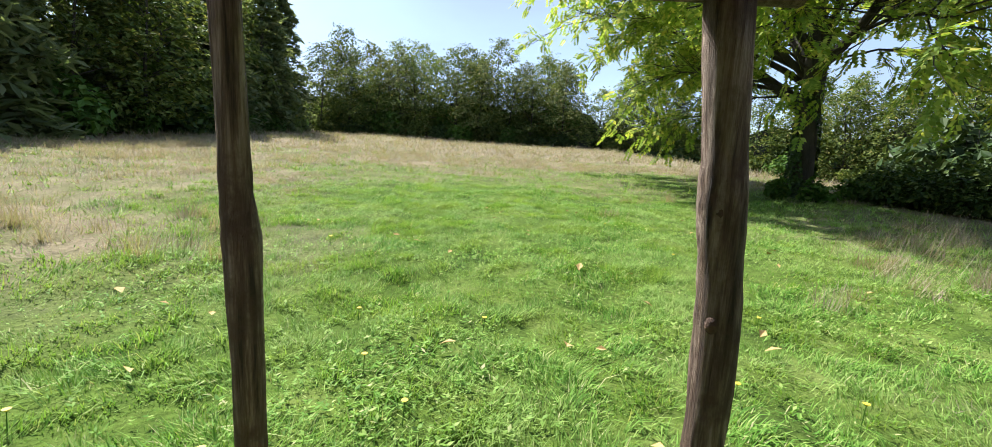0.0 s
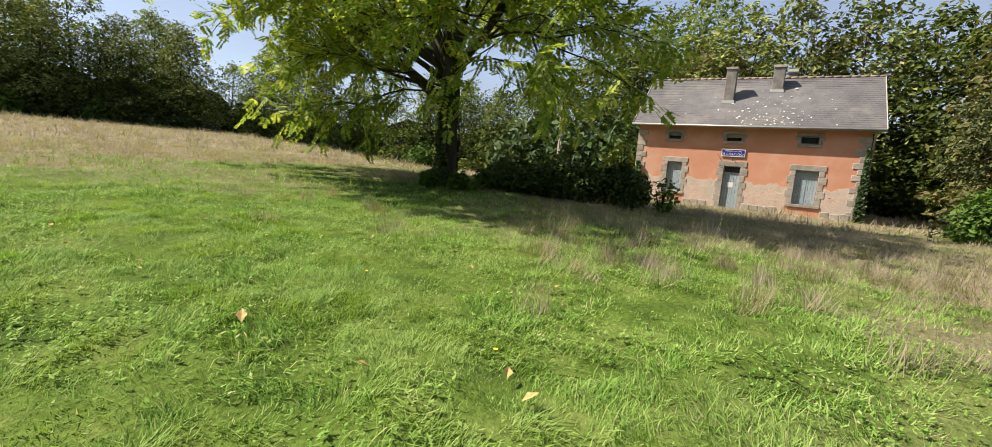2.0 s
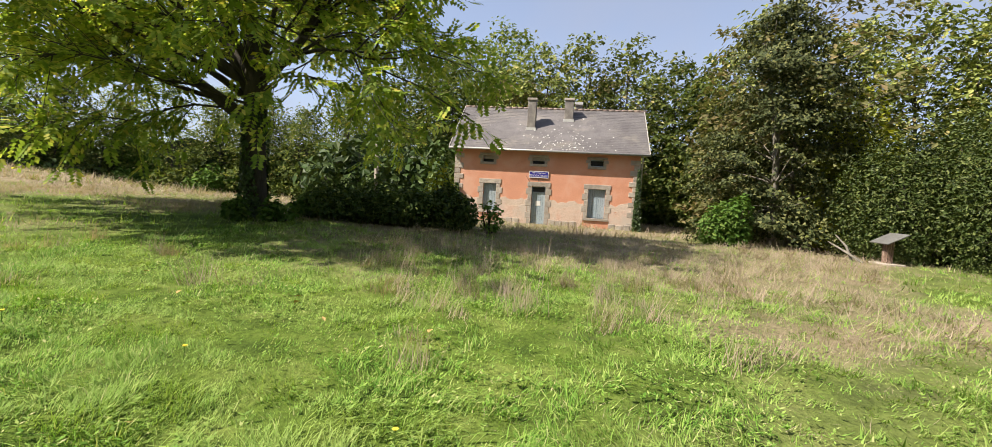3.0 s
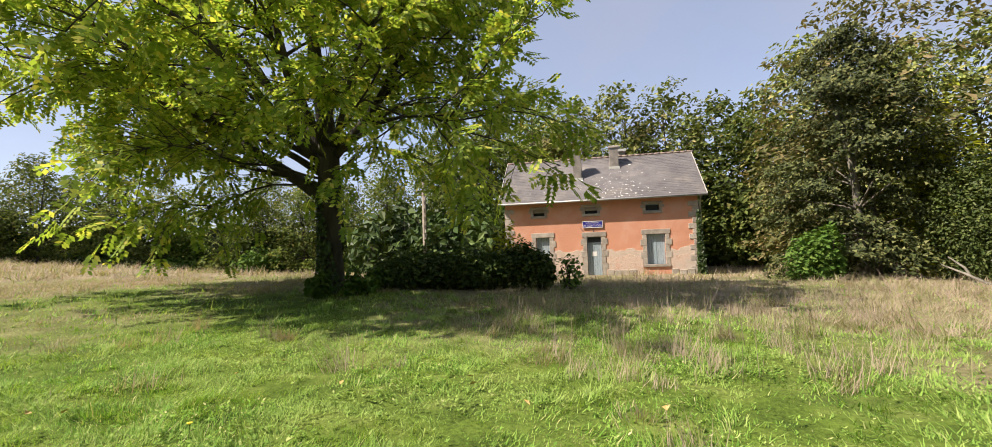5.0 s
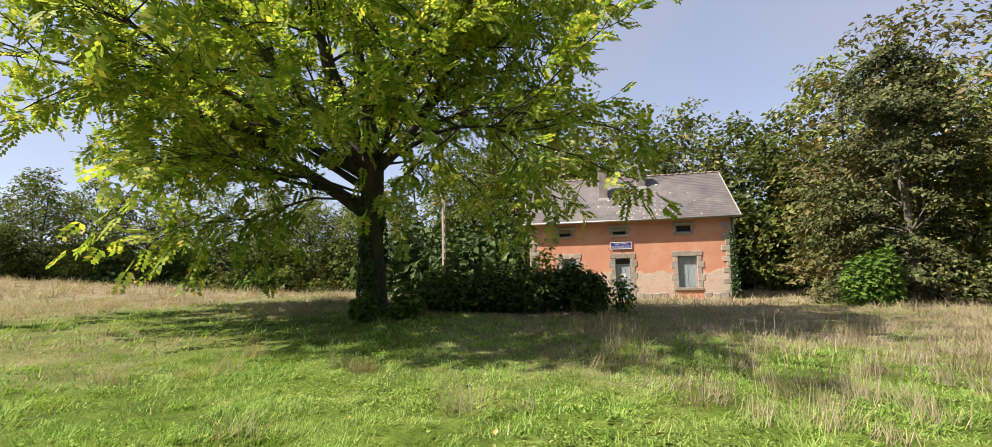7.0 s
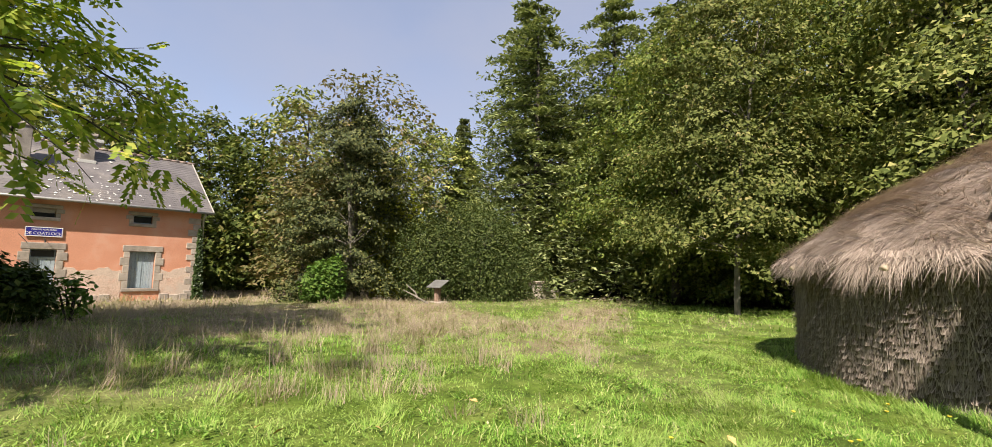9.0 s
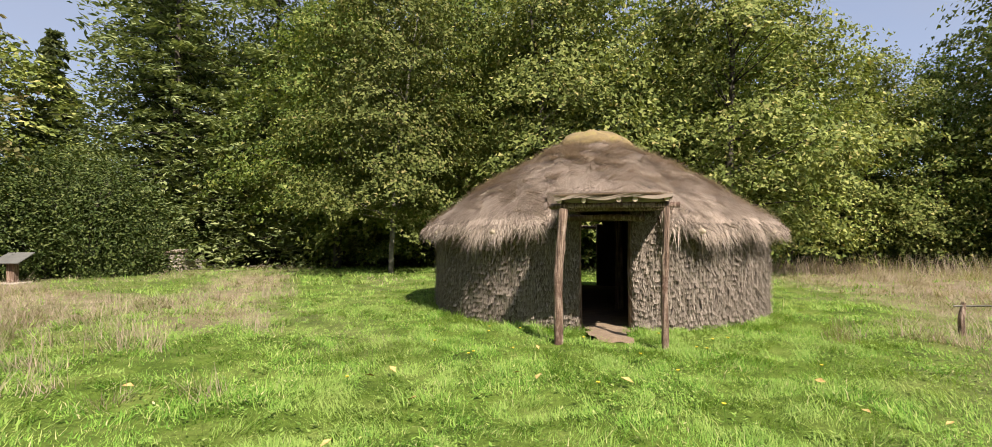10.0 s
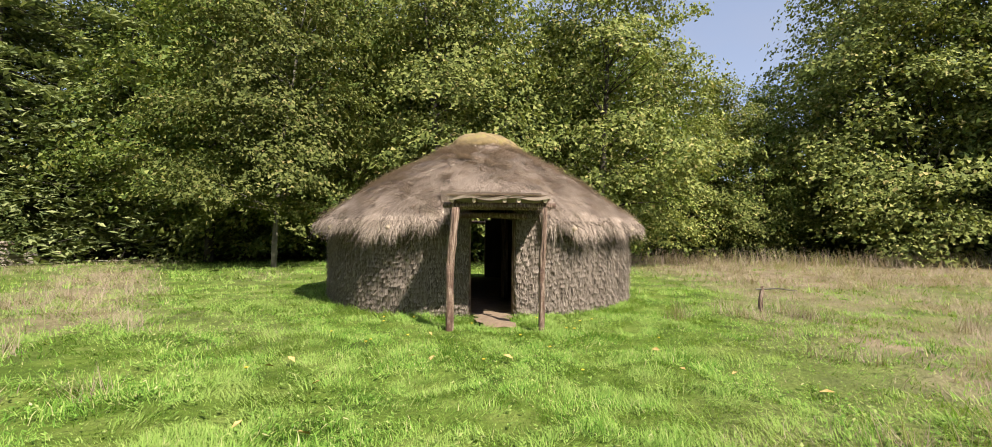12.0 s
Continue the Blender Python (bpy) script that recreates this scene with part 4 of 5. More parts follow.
def conifer_mesh(g, height, spread, material, bark, trunk_r, tiers=26, per=14, leaf=0.32, base=0.6, n_leaf=27, taper=0.75):
    """A fir: straight trunk, whorls of drooping boughs set with needle sprays."""
    paths = [[((0, 0, -0.3), trunk_r), ((0.05, 0, height * 0.5), trunk_r * 0.6), ((0, 0, height), 0.02)]]
    C = []
    for k in range(tiers):
        t = k / (tiers - 1)
        z = base + (height - base) * t
        R = spread * (1 - t) ** taper * (0.8 + 0.3 * g.random()) + 0.15
        for j in range(max(4, int(per * (1 - 0.6 * t)))):
            a = g.random() * 6.283
            r = R * (0.7 + 0.4 * g.random())
            tip = np.array([r * math.cos(a), r * math.sin(a), z - 0.28 * r])
            if j % 2 == 0:
                paths.append([((0, 0, z), 0.03), (tuple(tip * [0.5, 0.5, 1] + [0, 0, 0.1 * r]), 0.02), (tuple(tip), 0.008)])
            s = g.random(n_leaf) ** 0.6
            pts = np.array([0, 0, z]) + (tip - [0, 0, z]) * s[:, None] + np.array([0, 0, 0.1 * r]) * np.sin(s * math.pi)[:, None]
            hang = -np.abs(g.normal(size=n_leaf)) * 0.16 * (0.4 + r * 0.3)
            C.append(pts + g.normal(size=(n_leaf, 3)) * np.array([0.15, 0.15, 0.05]) * (0.6 + r * 0.35) + np.array([0, 0, 1.0]) * hang[:, None])
    V, F = tubes(paths, 5, 0.1, 3)
    LV, LF = leaf_quads(np.concatenate(C), leaf, g, up=0.6, long=2.4)
    return mesh_of("fir_trunk", V, F, bark, True), mesh_of("fir_crown", LV, LF, material)


def tree(name, meshes, x, y, label, category="tree", group="", scale=(1, 1, 1), turn=0.0):
    t = thing(name, pose(x, y, gz(x, y), 0, 0, turn), label, category, group)
    for n, me in zip(("trunk", "crown"), meshes):
        new(n, me).parent = t
    t.scale = scale
    return t


def shrub_mesh(g, rx, ry, h, n, leaf, material, lobes=14, floor=0.05, twig=M_BARK):
    """A dense shrub of leafy lobes down to the ground, with stems inside."""
    C, O, paths = [], [], []
    for i in range(lobes):
        a, q = g.random() * 6.283, g.random() ** 0.5
        c = np.array([rx * 0.72 * q * math.cos(a), ry * 0.72 * q * math.sin(a), 0])
        top = h * (1 - 0.35 * q * q) * (0.8 + 0.3 * g.random())
        r = np.array([rx, ry, 0]) * (0.34 + 0.14 * g.random())
        r[2] = top * 0.55
        c[2] = top * 0.5
        m = n // lobes
        u = g.normal(size=(m, 3))
        u /= np.linalg.norm(u, axis=1)[:, None]
        w = np.where(g.random(m) < 0.2, g.random(m), 0.85 + 0.25 * g.random(m))[:, None]
        p = c + u * r * w
        p[:, 2] = np.maximum(p[:, 2], floor + 0.2 * g.random(m))
        C.append(p)
        O.append(u)
        paths.append(limb(g, (c[0] * 0.3, c[1] * 0.3, -0.1), (c[0], c[1], top), top * 0.9, 0.05, 0.012, 0.2, 0, 5))
    V, F = tubes(paths, 3, 0.1)
    LV, LF = leaf_quads(np.concatenate(C), leaf, g, out=np.concatenate(O))
    return mesh_of("stems", V, F, twig, True), mesh_of("foliage", LV, LF, material)


def shrub(name, meshes, x, y, label, turn=0.0, scale=(1, 1, 1), group=""):
    t = thing(name, pose(x, y, gz(x, y), 0, 0, turn), label, "shrub", group)
    for n, me in zip(("stem", "foliage"), meshes):
        new(n, me).parent = t
    t.scale = scale
    return t


def build_walnut():
    """The big spreading tree in the meadow, with ivy up its trunk."""
    g = np.random.default_rng(21)
    x, y = 10.1, 15.5
    t = thing("walnut_tree", pose(x, y, gz(x, y)), "large spreading tree with feathery yellow-green leaves and ivied trunk", "tree")
    trunk = [((0, 0, -0.4), 0.5), ((0, 0, 0.15), 0.40), ((0.0, 0, 0.7), 0.33), ((-0.05, 0.0, 2.0), 0.30), ((-0.08, 0.0, 3.2), 0.33), ((-0.1, 0, 4.2), 0.33), ((-0.1, 0, 4.8), 0.24)]
    V, F = tubes([[(np.array(p), r) for p, r in trunk]], 16, 0.22, 4)
    part_np("trunk", V, F, M_BARK, t, smooth=True)
    # main limbs rise from the fork and spread; each carries boughs and hanging twigs
    def along(left, away, up):
        """A way given by the tree's broad side, its back and up."""
        return (-0.545 * left + 0.839 * away, 0.839 * left + 0.545 * away, up)
    heads = [(along(0.95, 0.0, 0.95), 9.8, 0.25, 2.8), (along(0.75, 0.5, 0.9), 9.0, 0.15, 3.6), (along(0.8, -0.45, 0.8), 8.5, 0.14, 3.7), (along(0.36, 0.1, 1.0), 9.5, 0.25, 3.8),
             (along(0.13, -0.1, 1.0), 9.5, 0.22, 4.1), (along(0.0, 0.05, 1.0), 9.5, 0.30, 4.2), (along(-0.55, -0.1, 0.85), 6.4, 0.19, 4.0), (along(-0.7, 0.4, 0.7), 6.2, 0.13, 4.2),
             (along(-0.5, -0.6, 0.8), 5.6, 0.12, 4.3), (along(0.1, 0.8, 0.9), 7.5, 0.15, 4.1), (along(0.2, -0.75, 0.95), 7.0, 0.13, 4.2), (along(1.0, 0.15, 0.35), 6.5, 0.09, 3.1),
             (along(1.0, -0.3, 0.75), 9.6, 0.11, 3.9), (along(0.9, 0.5, 0.7), 9.4, 0.11, 3.8), (along(-0.75, 0.0, 0.55), 5.8, 0.10, 4.0),
             (along(-0.8, -0.6, 0.4), 4.6, 0.11, 4.1),
             (along(1.0, 0.15, 0.62), 11.0, 0.12, 3.5), (along(1.0, -0.1, 1.05), 11.0, 0.13, 3.9)]
    C, W = [], []
    for i, (way, L, r, z0) in enumerate(heads):
        main = limb(g, (-0.08 + 0.1 * way[0], 0.1 * way[1], z0), way, L, r, 0.03, 0.18, 0.05, 10, 0.7)
        paths = [main]
        for k in range(4, 11):
            for j in range(1 + (k % 2) if k < 9 else 3):
                p, rr = main[k]
                d = main[k][0] - main[k - 1][0]
                d = d / np.linalg.norm(d) + g.normal(size=3) * np.array([0.85, 0.85, 0.4])
                b = limb(g, p, d, 2.0 + 1.9 * g.random(), max(rr * 0.5, 0.03), 0.012, 0.22, 0.14, 7)
                paths.append(b)
                for m in range(2, 8):
                    for s in range(1 + m % 2):
                        e = b[m][0] - b[m - 1][0]
                        e = e / np.linalg.norm(e) + g.normal(size=3) * 0.7
                        tw = limb(g, b[m][0], e, 0.7 + 0.7 * g.random(), 0.012, 0.005, 0.2, 0.22, 4)
                        if s == 0:
                            paths.append(tw)
                        for q in range(1, 5):
                            C.append(tw[q][0])
                            W.append(tw[q][0] - tw[q - 1][0])
        V, F = tubes(paths, 5, 0.15, i)
        part_np("limb", V, F, M_BARK, t, smooth=True)
    # low drooping boughs
    paths = []
    for way, z, L in ((along(1, -0.5, 0.25), 3.4, 5.6), (along(1, -0.15, 0.12), 3.2, 5.0), (along(0.8, 0.4, 0.1), 3.2, 6.0), (along(1, 0.0, 0.3), 3.9, 7.5), (along(0.5, -0.9, 0.25), 4.0, 5.5), (along(-0.2, -1, 0.3), 4.2, 4.6), (along(-0.8, -0.5, 0.45), 4.3, 5.4),
                      (along(-1, 0.1, 0.5), 4.4, 5.6), (along(-0.7, 0.7, 0.4), 4.2, 5.5), (along(0.3, 1, 0.3), 4.1, 6.0), (along(0.9, 0.8, 0.35), 4.2, 7.0), (along(1, -0.2, 0.75), 4.4, 6.5)):
        b = limb(g, (0, 0, z), Vector(way) + Vector((0, 0, 0.12)), L, 0.05, 0.012, 0.4, 0.13, 9)
        paths.append(b)
        for m in range(3, 10):
            for s in range(5):
                e = b[m][0] - b[m - 1][0]
                e = e / np.linalg.norm(e) + g.normal(size=3) * 0.7
                tw = limb(g, b[m][0], e, 1.0 + 0.9 * g.random(), 0.012, 0.004, 0.2, 0.3, 4)
                paths.append(tw)
                for q in range(1, 5):
                    C.append(tw[q][0])
                    W.append(tw[q][0] - tw[q - 1][0])
    V, F = tubes(paths, 6, 0.15, 40)
    part_np("drooping_limb", V, F, M_BARK, t, smooth=True)
    # pinnate leaves: a hanging rib with pairs of leaflets
    C, W = np.array(C), np.array(W)
    n = len(C)
    d = W / np.linalg.norm(W, axis=1)[:, None] + g.normal(size=(n, 3)) * 0.6 + np.array([0, 0, -0.25])
    d /= np.linalg.norm(d, axis=1)[:, None]
    side = np.cross(d, np.array([0, 0, 1.0]) + 0.3 * g.normal(size=(n, 3)))
    side /= np.linalg.norm(side, axis=1)[:, None] + 1e-9
    L = 0.34 + 0.24 * g.random(n)
    VV = []
    for k in range(5):
        for s in (-1, 1):
            b = C + d * (L * (0.2 + 0.2 * k))[:, None]
            w = (0.17 - 0.012 * k) * (0.8 + 0.5 * g.random(n))
            tip = b + (side * s + d * 0.55) * w[:, None] + np.array([0, 0, -0.02])
            mid = (b + tip) / 2
            wd = (d - side * s * 0.3) * (w * 0.33)[:, None]
            VV.append(np.stack([b, mid - wd, tip, mid + wd], 1))
    VV = np.concatenate(VV).reshape(-1, 3)
    part_np("crown", VV, np.arange(len(VV)).reshape(-1, 4), M_WALNUT, t, "feathery yellow-green leaves")
    # ivy on the trunk
    m = 2600
    a = g.random(m) * 6.283
    z = 3.3 * g.random(m) ** 1.3
    keep = np.sin(a * 2 + z * 1.5) + np.cos(a - 2.6) > -0.1
    a, z = a[keep], z[keep]
    r = 0.37 - 0.02 * z + 0.08 * g.random(len(a)) + 0.12 * np.exp(-z * 2)
    o = np.stack([np.cos(a), np.sin(a), 0 * a], -1)
    LV, LF = leaf_quads(np.stack([r * np.cos(a) - 0.03 * z, r * np.sin(a), z], -1), 0.11, g, up=0.0, long=1.1, out=2.5 * o)
    part_np("ivy", LV, LF, M_IVY, t, "glossy dark ivy leaves on the trunk")
    for k in range(4):
        q = shrub_mesh(np.random.default_rng(60 + k), 0.5, 0.5, 0.75, 420, 0.11, M_GREEN, 5)
        shrub("sapling_shrub", q, x - 1.0 + 0.75 * k + (0.6 if k > 1 else -0.1), y - 0.9 - 0.5 * (k % 2), "small leafy shoots in long grass beside the tree", 40 * k, group="shoots by the tree")


build_walnut()

g0 = np.random.default_rng(77)
BROAD = [tree_mesh(np.random.default_rng(100 + k), h, sp, b, lo, 38, 0.25, mat, M_BARK, 0.22, 1.5, name="broadleaf") for k, (h, sp, b, lo, mat) in enumerate(
    [(13, 4.4, 1.0, 84, M_BROAD), (14.5, 4.8, 1.5, 90, M_OLIVE), (12, 4.6, 0.8, 84, M_BROAD), (15.5, 4.6, 1.8, 90, M_BROAD), (11, 4.2, 0.8, 80, M_RUSSET)])]
BROAD += [tree_mesh(np.random.default_rng(130 + k), h, sp, b, lo, 210, 0.125, mat, M_BARK, 0.22, 1.35, name="broadleaf", flat=0.8, fine=True) for k, (h, sp, b, lo, mat) in enumerate([(14, 4.8, 0.7, 115, M_BROAD), (15, 4.8, 0.9, 115, M_OLIVE)])]
FIR = [conifer_mesh(np.random.default_rng(200), 17, 3.6, M_NEEDLE, M_BARK, 0.25), conifer_mesh(np.random.default_rng(201), 14, 4.2, M_NEEDLE, M_BARK, 0.25, 22)]
HEDGE = [shrub_mesh(np.random.default_rng(210 + k), 2.4, 2.0, 2.6, 950, 0.25, mt, 10) for k, mt in enumerate((M_DARK, M_BROAD, M_GREEN))]
first = {}
LABELS = ["tall dark green broadleaved tree in the wood edge", "olive green broadleaved tree in the wood edge", "dense green broadleaved tree in the wood edge", "high green broadleaved tree in the wood edge", "browning broadleaved tree in the wood edge", "tall leafy green tree behind the hut", "tall leafy olive green tree behind the hut"]


def plant(kind, k, x, y, s, sz):
    turn = g0.random() * 360
    m = pose(x, y, gz(x, y), 0, 0, turn) @ Matrix.Diagonal((s, s, s * sz, 1))
    key = (kind, k)
    if key not in first:
        if kind == "broad":
            first[key] = tree("broadleaf_tree", BROAD[k], 0, 0, LABELS[k], group="trees round the meadow")
        elif kind == "fir":
            first[key] = tree("fir_tree", FIR[k], 0, 0, "dark green fir with drooping boughs in the wood edge", group="firs round the meadow")
        else:
            first[key] = shrub("undergrowth_shrub", HEDGE[k], 0, 0, "leafy undergrowth shrub at the foot of the wood", group="undergrowth round the meadow")
        first[key].matrix_basis = m
        return first[key]
    ob = first[key]
    c = copy_thing(ob, Matrix.Identity(4))
    c.matrix_basis = m
    return c


def wood(line, spacing, kinds, smin, smax, rows=2, depth=4.5, hedge=True, front=None):
    """Trees in staggered rows along a polyline, undergrowth at its foot."""
    pts = [np.array(p, float) for p in line]
    for a, b in zip(pts[:-1], pts[1:]):
        L = np.linalg.norm(b - a)
        d = (b - a) / L
        nrm = np.array([d[1], -d[0]])
        if np.dot(nrm, (a + b) / 2 - np.array([4, 6])) < 0:
            nrm = -nrm
        n = max(1, round(L / spacing))
        for i in range(n):
            for r in range(rows):
                q = a + d * L * ((i + 0.5 * (r % 2)) / n) + nrm * depth * r + g0.normal(size=2) * 0.6
                choice = front if front and r == 0 else kinds
                kind, k = choice[g0.integers(0, len(choice))]
                s = smin + (smax - smin) * g0.random()
                plant(kind, k, q[0], q[1], s, 0.95 + 0.15 * g0.random() + 0.06 * r)
            if not hedge:
                # dark-leaved shrubs added between the rows, their colour standing in for shade
                for r in (0.3, 0.9):
                    q = a + d * L * ((i + g0.random()) / n) + nrm * (depth * r + g0.random())
                    plant("hedge", 0, q[0], q[1], 1.1 + 0.4 * g0.random(), 1.0 + 0.5 * g0.random())
            else:
                q = a + d * L * ((i + 0.25 + 0.3 * g0.random()) / n) - nrm * (0.6 + 0.8 * g0.random())
                plant("hedge", int(g0.integers(0, 3)), q[0], q[1], 0.7 + 0.6 * g0.random(), 0.7 + 0.5 * g0.random())
                q = a + d * L * ((i + g0.random()) / n) + nrm * (depth * 0.6 + 2 * g0.random())
                plant("hedge", int(g0.integers(0, 3)), q[0], q[1], 1.2 + 0.4 * g0.random(), 1.2 + 0.5 * g0.random())


B = [("broad", 0), ("broad", 1), ("broad", 2), ("broad", 3)]
# far side of the meadow, the dark firs to its west, the wood north of the house
wood([(-24, 66), (-6, 68), (12, 65)], 3.8, B + [("broad", 1)], 0.68, 0.85, rows=3)
wood([(14, 64), (30, 56)], 4.0, B, 0.6, 0.75, rows=3)
wood([(-22, 17), (-22, 30), (-23, 44), (-25, 60)], 4.6, [("fir", 1), ("fir", 1), ("broad", 0), ("fir", 0)], 0.8, 1.1, rows=2)
wood([(30, 56), (36, 42), (38, 31)], 4.6, B + [("broad", 2)], 0.62, 0.85, rows=3)
wood([(38, 30), (35, 21)], 3.6, [("broad", 0), ("broad", 2), ("broad", 3)], 0.85, 1.05, rows=3)
# behind the house
wood([(36, 20), (40, 10), (40, 0)], 3.8, [("broad", 1), ("broad", 0), ("broad", 4), ("broad", 2)], 0.85, 1.05, rows=2)
wood([(40, 0), (38, -8), (34, -17)], 4.4, [("broad", 4), ("broad", 1), ("broad", 1)], 0.85, 1.05, rows=2)
# behind the hut
N = [("broad", 5), ("broad", 6), ("broad", 5)]
wood([(30, -17), (20, -17), (8, -16), (-2, -18)], 4.6, B, 0.95, 1.15, rows=4, hedge=False, front=N)
wood([(-2, -19), (-12, -22.5)], 3.8, B, 0.9, 1.1, rows=3, hedge=False, front=N)
wood([(-13, -22.5), (-19, -22.5)], 3.6, B, 0.72, 0.86, rows=3, hedge=False, front=N)
wood([(-21, -22), (-27, -20), (-33, -8)], 3.8, B, 1.1, 1.35, rows=3, hedge=False, front=N)
wood([(-34, -8), (-30, 6), (-22, 17)], 5.0, [("fir", 1), ("broad", 0)], 0.8, 1.0, rows=1)

# ---- single trees and shrubs by the house and the track ----
tree("birch_tree", tree_mesh(np.random.default_rng(301), 13, 3.4, 2.2, 92, 330, 0.10, M_OLIVE, M_PALEBARK, 0.17, 1.2, name="birch", flat=0.55, fine=True), 9.4, -9.5, "slender pale-barked tree with loose light green foliage")
tree("oak_tree", tree_mesh(np.random.default_rng(302), 15, 5.0, 2.0, 105, 340, 0.12, M_OLIVE, M_BARK, 0.3, 1.4, name="oak", flat=0.8, fine=True), 3.5, -13.5, "tall green broadleaved tree behind the hut")
tree("oak_tree", tree_mesh(np.random.default_rng(303), 15.5, 5.0, 1.5, 105, 340, 0.12, M_OLIVE, M_BARK, 0.3, 1.4, name="oak", flat=0.8, fine=True), -4.5, -15.5, "tall yellowish green broadleaved tree behind the hut")
tree("oak_tree", tree_mesh(np.random.default_rng(304), 14, 4.2, 2.6, 95, 340, 0.12, M_BROAD, M_BARK, 0.3, 1.4, name="oak", flat=0.8, fine=True), 14.5, -13, "tall dense broadleaved tree beside the track")
larch = tree("larch_tree", conifer_mesh(np.random.default_rng(305), 23, 5.2, M_LARCH, M_BARK, 0.3, 26, 15, 0.16, 1.6, 66, 0.45), 25.5, -13, "tall larch with drooping boughs beside the track", group="larches beside the track")
larch.scale = (1.2, 1.2, 0.95)
for x, y, turn, sc in ((20.6, -15.6, 80, 0.92), (29.0, -14.5, 200, 1.0), (17.0, -17.5, 140, 0.95)):
    copy_thing(larch, pose(x, y, gz(x, y), 0, 0, turn) @ Matrix.Diagonal((sc, sc, sc, 1)))
tree("fir_tree", FIR[0], 38, -14, "distant pointed fir above the wood", scale=(0.95, 0.95, 0.93))
tree("cypress_tree", tree_mesh(np.random.default_rng(306), 10.5, 2.8, 0.4, 92, 400, 0.10, M_CYPRESS, M_PALEBARK, 0.22, 1.05, flat=0.6, inner=0.05, fine=True, name="cypress"), 24.3, 0.3, "dark ivied conifer with bare grey boughs beside the house")
tree("cherry_tree", tree_mesh(np.random.default_rng(307), 13.0, 4.6, 5.0, 70, 26, 0.17, M_RUSSET, M_PALEBARK, 0.16, 0.85, name="cherry", inner=0.3), 26.0, -0.5, "thin tree with sparse browning leaves behind the conifer")
tree("hazel_tree", tree_mesh(np.random.default_rng(308), 8, 3.6, 0.6, 55, 70, 0.22, M_RUSSET, M_BARK, 0.12, 1.2, name="hazel"), 29.5, 1.5, "brownish green small tree beside the house")
shrub("laurel_shrub", shrub_mesh(np.random.default_rng(310), 4.0, 4.0, 6.1, 56000, 0.075, M_LAUREL, 30), 22.8, -6.0, "large rounded dark green laurel at the edge of the track")
shrub("lime_shrub", shrub_mesh(np.random.default_rng(311), 1.7, 1.7, 7.2, 5000, 0.16, M_LIME, 12), 25.8, -2.9, "yellow-green shrub rising behind the laurel")
shrub("leafy_shrub", shrub_mesh(np.random.default_rng(312), 1.2, 1.2, 2.3, 2600, 0.12, M_GREEN, 9), 22.0, 1.9, "pale green leafy shrub under the conifer")
# dark-leaved shrubs added by the house's far corner, standing in for the wood's deep shade
for x, y, sc in ((28.6, 20.4, 1.5), (31.0, 23.0, 1.7), (27.6, 23.8, 1.3), (33.5, 19.5, 1.8), (30.5, 26.5, 1.7), (28.0, 28.0, 1.6), (33.5, 25.0, 1.9), (31.0, 30.5, 1.8)):
    plant("hedge", 0, x, y, sc, 1.35)
# the dark clipped bushes before the house
for k, (x, y, rx, ry, h) in enumerate([(12.6, 14.6, 1.5, 1.6, 1.2), (13.4, 13.0, 1.7, 1.5, 1.45), (14.2, 11.6, 1.6, 1.4, 1.35), (14.25, 10.75, 1.1, 1.1, 1.5)]):
    shrub("juniper_bush", shrub_mesh(np.random.default_rng(320 + k), rx, ry, h, 5200, 0.095, M_JUNIPER, 18), x, y, "low spreading dark evergreen bush in long grass", group="dark bushes before the house")
shrub("elder_shrub", shrub_mesh(np.random.default_rng(330), 0.6, 0.6, 1.2, 220, 0.12, M_GREEN, 6), 15.0, 9.75, "thin light green shoots beside the dark bushes")
shrub("elder_shrub", shrub_mesh(np.random.default_rng(331), 0.8, 0.8, 2.4, 420, 0.14, M_LIME, 6), 16.2, 12.6, "tall light green shoots behind the dark bushes")


def build_ivy():
    """Ivy climbing the house's corners."""
    g = np.random.default_rng(9)
    for x0, w, h, n, lab in ((HX1 - 0.05, 0.35, 3.6, 1300, "ivy climbing the corner of the house"), (HX0 + 0.2, 0.5, 2.3, 900, "ivy climbing the far corner of the house")):
        z = h * g.random(n) ** 1.2
        x = x0 + (g.random(n) - 0.4) * w * (1.3 - z / h)
        V, F = leaf_quads(np.stack([x, -0.1 - 0.15 * g.random(n), z + HOUSE_BASE], -1), 0.15, g, up=0, long=1.1, out=np.tile([[0, -2.0, 0]], (n, 1)))
        t = thing("ivy_plant", HOUSE, lab, "ivy")
        part_np("leaves", V, F, M_IVY, t)
        V, F = tubes([limb(g, (x0, -0.06, HOUSE_BASE - 0.1), (0, 0, 1), h, 0.025, 0.008, 0.06, 0, 7)], 6)
        part_np("stem", V, F, M_BARK, t)


build_ivy()

# ---- small things ----
def build_pole(x, y, h):
    t = thing("utility_pole", pose(x, y, gz(x, y)), "slim pale concrete utility pole with hollow ladder sides", "pole")
    for s in (-1, 1):
        part("flange", boxed(s * 0.085 - 0.03, -0.08, -0.3, s * 0.085 + 0.03, 0.08, h, bevel=0.01), M_STONE, t)
    n = int(h / 0.55)
    for i in range(n):
        part("rung", boxed(-0.055, -0.05, i * 0.55, 0.055, 0.05, i * 0.55 + 0.2), M_STONE, t)
    part("head", boxed(-0.2, -0.12, h, 0.2, 0.12, h + 0.12, bevel=0.01), M_CONCRETE, t)


build_pole(25.2, 23.5, 6.6)


